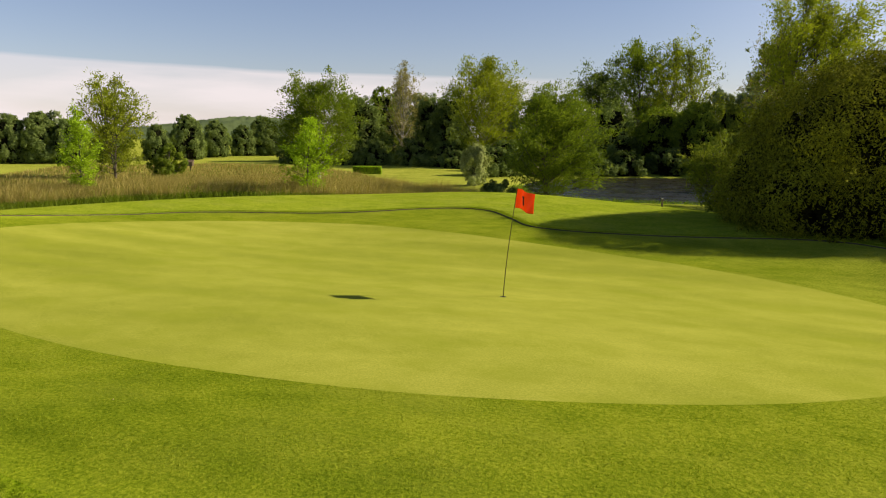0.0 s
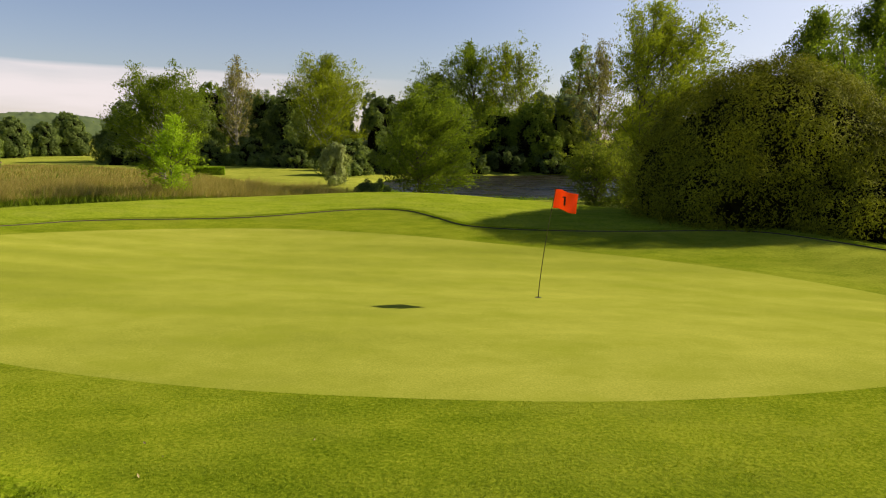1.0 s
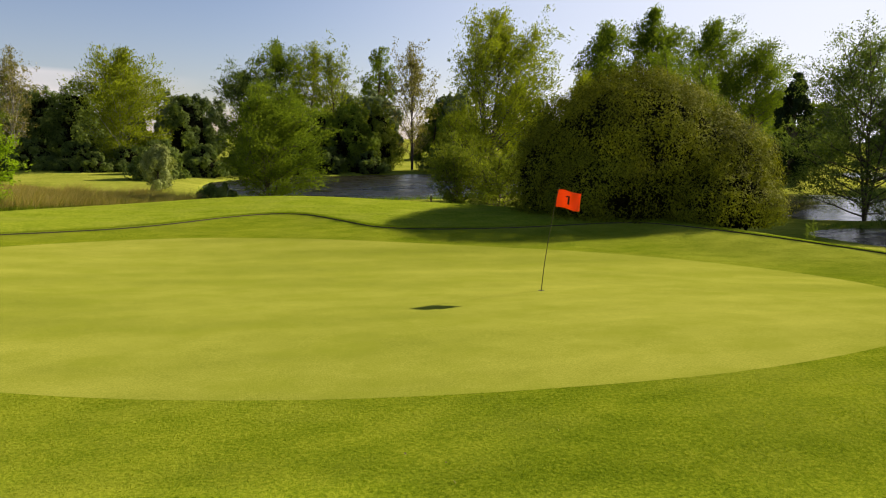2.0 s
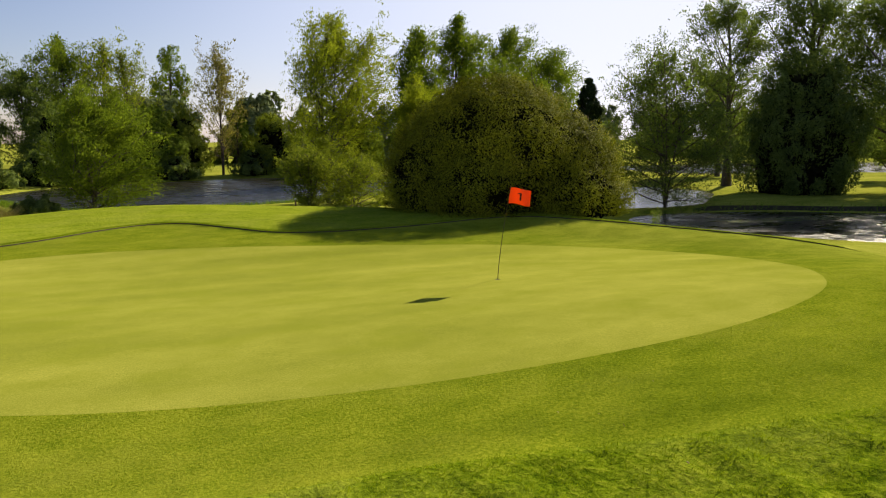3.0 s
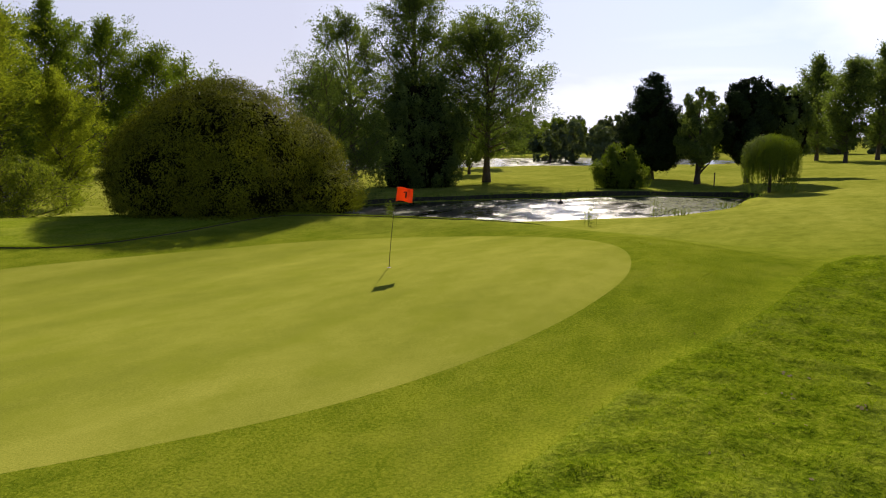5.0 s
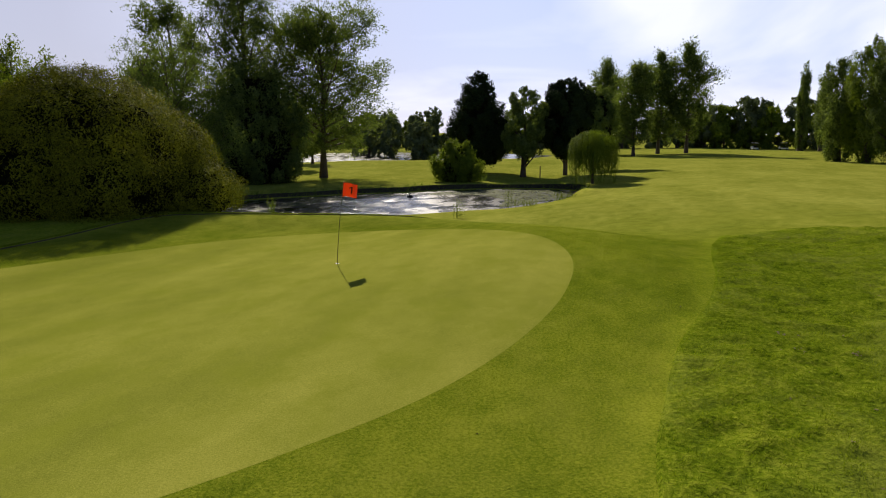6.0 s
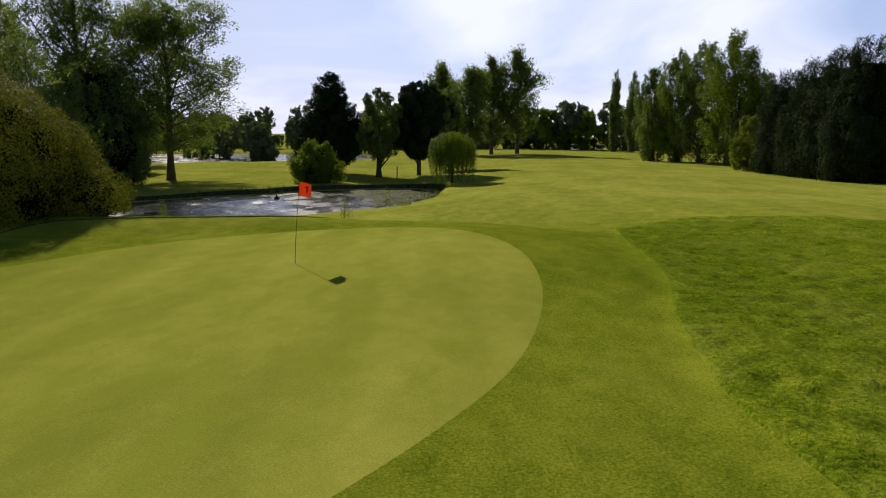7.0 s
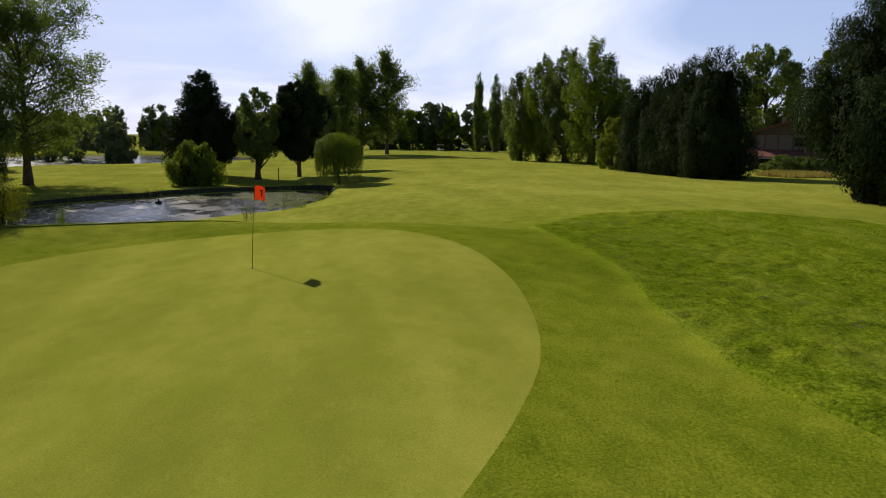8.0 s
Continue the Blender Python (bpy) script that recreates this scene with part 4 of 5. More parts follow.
for k, (x, y, H, r, n) in enumerate(((26.4, 81.0, 17.8, 3.8, 18000), (34.3, 85.8, 20.2, 4.6, 22000), (44.4, 89.6, 19.8, 5.4, 24000), (50.2, 86.7, 17.0, 4.8, 18000))):
    branched_tree("back_poplar", x, y, H, r, "round" if k else "column", LEAF_MID, "tall airy green poplar behind the bush", bare=0.1, limbs=46, twigs=10, leaves=int(n * 1.5), size=0.135, rise=44, tuft=0.42,
                  trunk=0.014, wind=(0.35, -0.1, 0.2), seed=10 + k, group="poplars behind the bush")
tree_at("dark_spruce", 42.9, 67.4, 11.1, 3.0, "cone", LEAF_NEEDLE, "dark spruce behind the waterside trees", bare=0.03, leaves=9000, size=0.3, clumps=140, seed=14, narrow=0.3)
branched_tree("alder", 27.8, 37.0, 11.2, 4.3, "dome", LEAF_DARK, "dark shaded alder on the pond bank", bare=0.02, limbs=60, twigs=10, leaves=46000, size=0.072, rise=48, stems=4, trunk=0.009, seed=15, tuft=0.42)
branched_tree("dark_hornbeam", 59.8, 64.1, 12.6, 3.6, "dome", LEAF_DARK, "dark dense tree on the far side of the pond", bare=0.12, limbs=40, twigs=9, leaves=20000, size=0.13, rise=45, seed=17, tuft=0.42)
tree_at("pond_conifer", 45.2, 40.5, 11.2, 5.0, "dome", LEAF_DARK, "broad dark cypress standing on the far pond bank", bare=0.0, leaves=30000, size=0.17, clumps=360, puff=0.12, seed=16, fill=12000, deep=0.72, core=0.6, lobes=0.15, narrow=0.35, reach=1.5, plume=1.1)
for k, (x, y, H, r, kind) in enumerate(((46.8, 50.0, 17.6, 4.6, "round"), (51.0, 44.5, 22.5, 5.0, "column"), (53.6, 37.4, 17.8, 7.0, "round"))):
    branched_tree("great_poplar", x, y, H, r, kind, LEAF_DARK, "great spreading poplar with dark limbs against the sky", bare=(0.2, 0.2, 0.16)[k], limbs=(30, 40, 46)[k], twigs=10, leaves=(24000, 52000, 70000)[k],
                  size=0.105, rise=(48, 50, 38)[k], trunk=0.021, seed=20 + k, main=9, gap=(0.12, 0.05, 0.05)[k], tuft=0.42, group="great poplars over the pond")
for x, y, H, r in ((66.0, 46.5, 6.2, 2.8), (84.0, 53.5, 7.0, 3.2)):
    tree_at("small_tree", x, y, H, r, "round", LEAF_DARK, "small round dark tree on the mown field", bare=0.22, leaves=5000, size=0.2, clumps=60, seed=int(x))
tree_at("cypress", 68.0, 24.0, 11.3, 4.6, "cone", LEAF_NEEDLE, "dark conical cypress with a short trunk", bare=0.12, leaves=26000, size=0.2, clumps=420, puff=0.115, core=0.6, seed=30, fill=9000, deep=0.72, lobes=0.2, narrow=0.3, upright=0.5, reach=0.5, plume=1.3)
tree_at("round_bush", 51.6, 22.3, 3.9, 2.45, "dome", LEAF_MID, "rounded green bush on the pond bank", "bush", bare=0.0, leaves=12000, size=0.12, clumps=130, puff=0.17, core=0.6, seed=31, fill=5000, deep=0.7, upright=0.6, reach=1.6, plume=1.2, stems=4)
weeping_at(49.6, 9.2, 4.7, 2.1)
tree_at("maple", 62.3, 17.6, 9.3, 2.9, "round", LEAF_DARK, "green deciduous tree beside dark ones", bare=0.2, leaves=12000, size=0.18, clumps=160, seed=33)
tree_at("dark_tree", 64.8, 13.3, 10.2, 3.4, "round", LEAF_NEEDLE, "dark dense round-headed tree on two trunks", bare=0.2, leaves=16000, size=0.2, clumps=150, core=0.5, seed=34, fill=7000, deep=0.7, stems=2, lobes=0.2)
tree_at("dark_tree", 78.0, 11.3, 10.3, 4.0, "round", LEAF_DARK, "dark dense round-headed tree on two trunks", bare=0.2, leaves=12000, size=0.22, clumps=130, core=0.45, seed=35, fill=6000, deep=0.7, stems=2)
for k, (x, y, H, r) in enumerate(((148.0, 13.0, 20.0, 5.0), (133.0, 7.3, 18.0, 4.5), (143.0, 2.5, 20.5, 4.5), (143.0, -3.2, 22.0, 4.6))):
    branched_tree("tall_oak", x, y, H, r, "round", LEAF_DARK, "tall dark tree with a clear trunk along the fairway", bare=0.13, limbs=50, twigs=9, leaves=24000, size=0.19, rise=48, trunk=0.016, seed=40 + k, tuft=0.42, group="tall trees along the fairway")
for k, (x, y) in enumerate(((177.9, -31.3), (176.9, -35.8))):
    tree_at("lombardy_poplar", x, y, 19.8, 1.9, "column", LEAF_DARK, "slim dark Lombardy poplar", bare=0.03, leaves=9000, size=0.26, clumps=120, puff=0.4, plume=1.5, reach=2.5, limbs=4, main=4, seed=50 + k, group="pair of Lombardy poplars", upright=1.0)
for k, (x, y, H, r) in enumerate(((99.9, -21.9, 14.0, 3.6), (95.0, -24.4, 15.8, 3.8), (90.1, -26.5, 16.6, 4.0), (83.2, -28.1, 17.2, 4.4), (85.4, -33.4, 12.0, 3.4))):
    tree_at("fairway_poplar", x, y, H, r, "poplar", LEAF_MID if k % 2 else LEAF_DARK, "tall full poplar in a row beside the fairway", bare=0.02, leaves=20000, size=0.19, clumps=170, puff=0.2, core=0.4, plume=1.2, reach=1.8, seed=60 + k, limbs=10, main=10, group="poplar row beside the fairway")
tree_at("pale_bush", 63.6, -23.2, 5.9, 2.3, "dome", LEAF_OLIVE, "pale olive-green bush beside dark cypresses", "bush", bare=0.0, leaves=9000, size=0.15, clumps=100, seed=70)
for k, (x, y, H, r) in enumerate(((56.9, -24.6, 9.8, 3.3), (51.8, -24.9, 10.6, 3.5), (47.2, -24.8, 11.0, 3.6), (42.9, -24.6, 11.0, 3.3))):
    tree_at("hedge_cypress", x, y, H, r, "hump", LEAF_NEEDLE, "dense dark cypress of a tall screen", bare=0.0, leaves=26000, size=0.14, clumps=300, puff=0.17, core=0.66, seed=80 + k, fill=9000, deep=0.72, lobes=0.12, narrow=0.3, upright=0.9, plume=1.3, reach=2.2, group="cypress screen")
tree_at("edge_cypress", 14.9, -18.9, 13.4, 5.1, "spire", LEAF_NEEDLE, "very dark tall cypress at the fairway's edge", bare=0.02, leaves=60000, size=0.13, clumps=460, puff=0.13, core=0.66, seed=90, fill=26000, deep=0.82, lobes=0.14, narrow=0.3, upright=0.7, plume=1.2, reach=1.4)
tree_at("garden_tree", 99.4, -66.3, 19.5, 7.0, "round", LEAF_DARK, "large dark tree behind the house", bare=0.1, leaves=12000, size=0.36, clumps=120, seed=91)
tree_at("garden_tree", 62.0, -51.5, 14.5, 4.2, "round", LEAF_MID, "green broadleaf tree beside the house", bare=0.1, leaves=14000, size=0.22, clumps=120, seed=92)

# the meadow side
branched_tree("young_tree", -36.7, 34.0, 5.9, 1.35, "poplar", LEAF_LIME, "slim young lime-green tree in the long grass", bare=0.08, limbs=26, twigs=6, leaves=5200, size=0.085, rise=50, trunk=0.01, seed=100)
branched_tree("young_tree", -22.1, 39.4, 5.2, 1.5, "poplar", LEAF_LIME, "slim young lime-green tree in the long grass", bare=0.1, limbs=24, twigs=6, leaves=5200, size=0.085, rise=45, trunk=0.01, seed=101, lean=(0.3, 0.0))
branched_tree("light_tree", -50.6, 49.3, 9.6, 3.2, "round", LEAF_YELLOW, "loose light-green tree in the meadow", bare=0.05, limbs=44, twigs=9, leaves=17000, size=0.10, rise=50, stems=3, trunk=0.01, seed=102)
tree_at("meadow_bush", -50.8, 56.4, 3.3, 1.9, "dome", LEAF_MID, "small green bush in the meadow", "bush", bare=0.0, leaves=4000, size=0.15, clumps=50, seed=103, lobes=0.4)
branched_tree("round_tree", -32.5, 56.4, 9.7, 4.1, "round", LEAF_MID, "broad round mid-green tree with a pale trunk", bare=0.12, limbs=64, twigs=11, leaves=46000, size=0.085, rise=42, trunk=0.02, seed=104, bark=BARK_PALE, tuft=0.42)
tree_at("pale_shrub", -18.3, 60.2, 3.6, 1.35, "column", LEAF_SILVER, "narrow silvery shrub by the lake", "bush", bare=0.0, leaves=5000, size=0.13, clumps=60, puff=0.3, seed=105)
branched_tree("thin_poplar", -46.5, 101.0, 15.6, 3.0, "column", LEAF_BARE, "thin half-bare brownish poplar", bare=0.12, limbs=60, twigs=9, leaves=7000, size=0.12, rise=68, stems=2, trunk=0.011, seed=106, bark=BARK_PALE)
branched_tree("bright_poplar", -31.8, 99.0, 15.6, 4.4, "poplar", LEAF_YELLOW, "full bright yellow-green poplar with a pale trunk", bare=0.03, limbs=70, twigs=11, leaves=40000, size=0.13, rise=56, trunk=0.014, wind=(0.35, -0.1, 0.2), seed=107, bark=BARK_PALE, tuft=0.42)
for k, (x, y, H, r, kind, leaf, n) in enumerate(((-17.5, 111.0, 16.0, 5.0, "round", LEAF_DARK, 13000), (-12.5, 114.0, 19.0, 4.6, "vase", LEAF_MID, 12000), (-8.0, 117.0, 19.5, 4.6, "vase", LEAF_YELLOW, 7000), (-4.6, 112.0, 17.5, 4.4, "vase", LEAF_OLIVE, 5000))):
    branched_tree("lake_poplar", x, y, H, r, kind if kind != "vase" else "column", leaf, "tall poplar standing across the lake", bare=0.1, limbs=50, twigs=9, leaves=int(n * 1.5), size=0.15, rise=60, trunk=0.013, seed=110 + k, group="poplars across the lake", tuft=0.42)
for k, (x, y, H, r, leaf) in enumerate(((-55.0, 103.0, 10.5, 5.0, LEAF_DARK), (-56.0, 111.7, 12.5, 4.0, LEAF_MID), (-47.0, 113.0, 11.0, 5.0, LEAF_DARK), (-40.9, 108.0, 11.5, 5.0, LEAF_DARK), (-24.5, 104.0, 10.0, 4.5, LEAF_DARK), (-64.0, 100.0, 9.0, 4.5, LEAF_DARK))):
    tree_at("wood_tree", x, y, H, r, "dome", leaf, "dark tree of the wood beyond the meadow", bare=0.0, leaves=9000, size=0.26, clumps=150, seed=120 + k, fill=3000, group="wood beyond the meadow")
for k, (x, y, H, r, leaf) in enumerate(((-7.0, 98.5, 8.5, 4.2, LEAF_MID), (-2.5, 98.0, 9.0, 4.2, LEAF_MID), (1.6, 100.5, 9.0, 3.4, LEAF_OLIVE), (13.5, 101.0, 8.0, 3.8, LEAF_OLIVE), (-13.0, 96.0, 9.0, 4.0, LEAF_DARK), (24.5, 97.0, 8.0, 4.0, LEAF_MID))):
    tree_at("lakeside_willow", x, y, H, r, "dome", leaf, "bushy willow on the far lake shore", bare=0.0, leaves=8000, size=0.22, clumps=140, seed=130 + k, fill=2500, group="willows on the far lake shore", lobes=0.25)
tree_at("far_poplar", 5.5, 175.0, 25.5, 4.4, "column", LEAF_MID, "tall poplar far behind the lake", bare=0.1, leaves=9000, size=0.3, clumps=90, puff=0.25, seed=140)
branched_tree("thin_far_tree", 6.6, 101.0, 17.6, 3.6, "column", LEAF_BARE, "half-bare greyish tree behind the lake", bare=0.12, limbs=60, twigs=9, leaves=9000, size=0.13, rise=68, stems=2, trunk=0.010, seed=141)

# rows and woods far off, made of a few kinds
pine = tree_at("meadow_pine", -95.1, 70.4, 6.9, 2.9, "dome", LEAF_DARK, "dark round-headed pine at the end of the meadow", bare=0.07, leaves=6000, size=0.26, clumps=130, core=0.6, puff=0.2, lobes=0.15, fill=2500, deep=0.72, seed=150, limbs=8, group="pines at the end of the meadow")
for x, y, k in ((-92.0, 73.0, 1.05), (-88.5, 74.5, 0.9), (-97.5, 66.0, 1.0), (-86.5, 90.0, 0.85), (-89.4, 99.8, 1.12), (-92.8, 111.5, 1.0), (-94.0, 121.0, 0.9), (-92.0, 126.5, 1.1), (-86.0, 80.0, 0.8), (-101.0, 61.0, 1.05), (-97.0, 131.0, 1.2)):
    copy_thing(pine, pose(x, y, ground_z(x, y) - 0.05, 0, 0, x * 37) @ Matrix.Diagonal((k, k, k, 1)))
wood = [tree_at("far_tree", 211.0, -11.7, 12.5, 5.5, "dome", LEAF_FAR_HAZE, "tree of the far wood", bare=0.0, leaves=1500, size=0.78, clumps=80, limbs=7, seed=160, group="far wood"),
        tree_at("far_tree", 205.0, -21.7, 14.0, 5.0, "round", LEAF_FAR_HAZE, "tree of the far wood", bare=0.08, leaves=1500, size=0.78, clumps=80, limbs=7, seed=161, group="far wood"),
        tree_at("far_tree", 199.0, -27.8, 11.0, 5.0, "dome", LEAF_MID, "tree of the far wood", bare=0.0, leaves=1500, size=0.78, clumps=80, limbs=7, seed=162, group="far wood")]
rng = random.Random(7)


def far_row(x0, y0, x1, y1, count, low, high, jitter):
    for i in range(count):
        k = (i + rng.uniform(-0.3, 0.3)) / max(count - 1, 1)
        x, y = x0 + (x1 - x0) * k + rng.uniform(-jitter, jitter), y0 + (y1 - y0) * k + rng.uniform(-jitter, jitter)
        s = rng.uniform(low, high)
        copy_thing(wood[rng.randrange(3)], pose(x, y, ground_z(x, y) - 0.1, 0, 0, rng.uniform(0, 360)) @ Matrix.Diagonal((s, s, s, 1)))


far_row(222, 24, 200, -48, 18, 0.8, 1.15, 6)
far_row(190, -45, 115, -75, 12, 0.7, 1.1, 6)
far_row(215, 30, 196, 95, 24, 0.7, 1.0, 5)
far_row(196, 95, 110, 138, 26, 0.7, 1.0, 5)
far_row(110, 140, 20, 150, 20, 0.8, 1.2, 6)
far_row(40, 112, 70, 112, 6, 0.6, 0.9, 4)
far_row(128, 62, 118, 44, 4, 0.55, 0.8, 3)
far_row(20, 150, -70, 135, 18, 0.8, 1.1, 6)
far_row(-104, 150, -190, 165, 12, 0.26, 0.36, 8)
far_row(-150, 120, -200, 20, 14, 0.55, 0.7, 8)
far_row(-190, 10, -150, -120, 7, 1.0, 1.3, 8)
far_row(-150, -120, 60, -130, 9, 1.0, 1.4, 8)
far_row(60, -110, 130, -95, 8, 0.9, 1.2, 6)
scrub = tree_at("shore_scrub", -19.0, 83.0, 3.6, 3.0, "mound", LEAF_DARK, "dark undergrowth at the edge of the wood", "bush", bare=0.0, leaves=2600, size=0.23, clumps=70, limbs=6, seed=170, group="undergrowth at the wood's edge", fill=900)
for x, y, k in ((-14.5, 88.5, 1.0), (-10.0, 91.0, 0.8), (-5.5, 94.0, 0.9), (0.0, 95.5, 0.8), (10.5, 99.5, 0.9), (16.0, 98.0, 0.7), (22.5, 95.0, 0.9), (-22.5, 77.0, 0.9), (-25.0, 88.0, 1.1),
                (-30.5, 95.5, 0.9), (-37.0, 97.0, 1.0), (-42.5, 97.5, 1.1), (-48.5, 96.5, 1.0), (-54.0, 95.0, 1.1), (-60.0, 93.5, 1.0), (-34.0, 93.0, 0.7), (29.0, 84.0, 0.9), (30.0, 76.0, 0.8)):
    copy_thing(scrub, pose(x, y, ground_z(x, y) - 0.05, 0, 0, x * 53) @ Matrix.Diagonal((k * 1.2, k * 1.2, k, 1)))

# wooded hill beyond the meadow
rngn = np.random.default_rng(9)
gx, gy = np.meshgrid(np.linspace(-1, 1, 120), np.linspace(-1, 1, 26))
hz = 22 * np.clip(1 - gx**2, 0, 1) ** 0.8 * np.clip(1 - gy**2, 0, 1) * (0.85 + 0.15 * np.sin(gx * 5 + 1)) + rngn.uniform(0, 2.2, gx.shape) * (1 - gy**2)
ang = radians(40)
hx, hy = gx * 150, gy * 60
vx, vy = -440 + hx * math.cos(ang) - hy * math.sin(ang), 540 + hx * math.sin(ang) + hy * math.cos(ang)
idx = np.arange(120 * 26).reshape(26, 120)
quads = np.stack([idx[:-1, :-1], idx[:-1, 1:], idx[1:, 1:], idx[1:, :-1]], -1).reshape(-1, 4)
hillmat = plain("hill_woodland", (0.05, 0.075, 0.03), (0.10, 0.13, 0.045), 0.08, 0.95, 0, None, 2.0)
tagged(new("hill_backdrop", mesh_of("hill_backdrop", np.stack([vx.ravel(), vy.ravel(), hz.ravel() - 3], 1), quads, hillmat, None, True)), "low wooded hill in the distance", "hill", kind="structure")

# ---- flag in its hole ----
HX, HY = 1.0, 12.3
HZ = ground_z(HX, HY)
flag = empty("golf_flag", HX, HY, HZ)
k = np.linspace(0, 1, 14)
lean_x, lean_y = 0.27 * k**1.4, -0.10 * k**1.4
pole_path = np.column_stack([lean_x, lean_y, -0.08 + 2.20 * k, np.interp(k, [0, 0.5, 1], [0.0095, 0.008, 0.0065])])
part("pole", mesh_of("pole", *tubes([pole_path], 10), POLE, None, True), flag)
ball_bm = bmesh.new()
bmesh.ops.create_uvsphere(ball_bm, u_segments=10, v_segments=6, radius=0.014)
ball_ob = part("pole_cap", bm_mesh("pole_cap", ball_bm, POLE, True), flag)
ball_ob.location = (0.27, -0.10, 2.125)
# cloth, waving
nu, nv = 28, 16
fu, fv = np.meshgrid(np.linspace(0, 1, nu), np.linspace(0, 1, nv))
fdir = np.array([0.848, -0.530])
fside = np.array([0.530, 0.848])
flen, fhigh = 0.50, 0.36
wave = 0.045 * np.sin(fu * 7.0 + fv * 1.2) * fu**0.7 + 0.02 * np.sin(fu * 13 - fv * 3) * fu
topx, topy = 0.255 - 0.03 * (1 - fv), -0.093 + 0.01 * (1 - fv)
cx = topx + fdir[0] * flen * fu * 0.96 + fside[0] * wave
cy = topy + fdir[1] * flen * fu * 0.96 + fside[1] * wave
cz = 2.105 - fhigh * (1 - fv) - 0.07 * fu**1.5 + 0.012 * np.sin(fu * 6)
cv = np.stack([cx.ravel(), cy.ravel(), cz.ravel()], 1)
ci = np.arange(nu * nv).reshape(nv, nu)
cq = np.stack([ci[:-1, :-1], ci[:-1, 1:], ci[1:, 1:], ci[1:, :-1]], -1).reshape(-1, 4)
cloth = part("flag_cloth", mesh_of("flag_cloth", cv, cq, FLAG, None, True), flag, "orange-red nylon flag cloth")
solid = cloth.modifiers.new("thick", "SOLIDIFY")
solid.thickness = 0.002


def cloth_at(u, v):
    return np.array([np.interp(u * (nu - 1), range(nu), grid[int(round(v * (nv - 1)))]) for grid in (cx, cy, cz)])


# the figure 1 printed on both sides
for side in (1, -1):
    bm = bmesh.new()
    for poly in ([(0.50, 0.24), (0.58, 0.24), (0.58, 0.76), (0.50, 0.76)], [(0.40, 0.62), (0.50, 0.68), (0.50, 0.76), (0.40, 0.68)]):
        cells = []
        for i in range(6):
            rowv = []
            for (ua, va), (ub, vb) in ((poly[0], poly[3]), (poly[1], poly[2])):
                q = cloth_at(ua + (ub - ua) * i / 5, va + (vb - va) * i / 5)
                rowv.append(bm.verts.new((q[0] + side * fside[0] * 0.006, q[1] + side * fside[1] * 0.006, q[2])))
            cells.append(rowv)
        for a, c in zip(cells, cells[1:]):
            bm.faces.new((a[0], a[1], c[1], c[0]))
    part("printed_figure", bm_mesh("printed_figure", bm, INK), cloth, "black figure 1")
tagged(flag, "orange-red golf flag numbered 1 on a thin leaning pole", "flag")
cup = empty("hole_cup", HX, HY, HZ)
ang = np.linspace(0, 2 * np.pi, 24, endpoint=False)
ringv = np.concatenate([np.stack([rr * np.cos(ang), rr * np.sin(ang), np.full(24, zz)], 1) for rr, zz in ((0.062, 0.004), (0.054, 0.006), (0.053, 0.003))])
rid = np.arange(72).reshape(3, 24)
rq = np.stack([rid[:-1], np.roll(rid[:-1], -1, 1), np.roll(rid[1:], -1, 1), rid[1:]], -1).reshape(-1, 4)
part("rim", mesh_of("rim", ringv, rq, RECESS_SHADE, None, True), cup)
# flat dark disc on the turf paints the shade inside the hole
bm = bmesh.new()
bmesh.ops.create_circle(bm, cap_ends=True, segments=24, radius=0.0535)
disc = part("hole_shade", bm_mesh("hole_shade", bm, RECESS_SHADE), cup)
disc.location = (0, 0, 0.0035)
tagged(cup, "round golf hole, its inner shade a flat dark disc", "hole")

# ---- long grass, rough, waterside plants ----


def scatter(poly, count, rng):
    """Random points inside a polygon."""
    p = np.array(poly)
    lo, hi = p.min(0), p.max(0)
    out = np.zeros((0, 2))
    while len(out) < count:
        q = rng.uniform(lo, hi, (count * 2, 2))
        out = np.concatenate([out, q[inside(poly, q[:, 0], q[:, 1])]])
    return out[:count]


def blades(xy, high, wide, rng, lean=0.35, wind=(0.3, -0.1), sink=0.01):
    """Grass blades: slim triangles bent by the wind."""
    n = len(xy)
    z = terrain(xy[:, 0], xy[:, 1]) + zone_rise(xy[:, 0], xy[:, 1])
    base = np.column_stack([xy, z - sink])
    a = rng.uniform(0, 2 * np.pi, n)
    w = (wide * rng.uniform(0.6, 1.4, n))[:, None] * np.column_stack([np.cos(a), np.sin(a), np.zeros(n)])
    h = high * rng.uniform(0.55, 1.25, n)
    tip = base + np.column_stack([h * (rng.normal(0, lean, n) + wind[0]), h * (rng.normal(0, lean, n) + wind[1]), h])
    v = np.stack([base - w, base + w, tip], 1).reshape(-1, 3)
    return v, np.arange(3 * n).reshape(n, 3)


def joined(name, pieces, mats, label, category, kind="stuff"):
    vs, fs, ix, at = [], [], [], 0
    for k, (v, f) in enumerate(pieces):
        vs.append(v), fs.append(f + at), ix.append(np.full(len(f), k))
        at += len(v)
    return tagged(new(name, mesh_of(name, np.concatenate(vs), np.concatenate(fs), mats, np.concatenate(ix))), label, category, kind=kind)


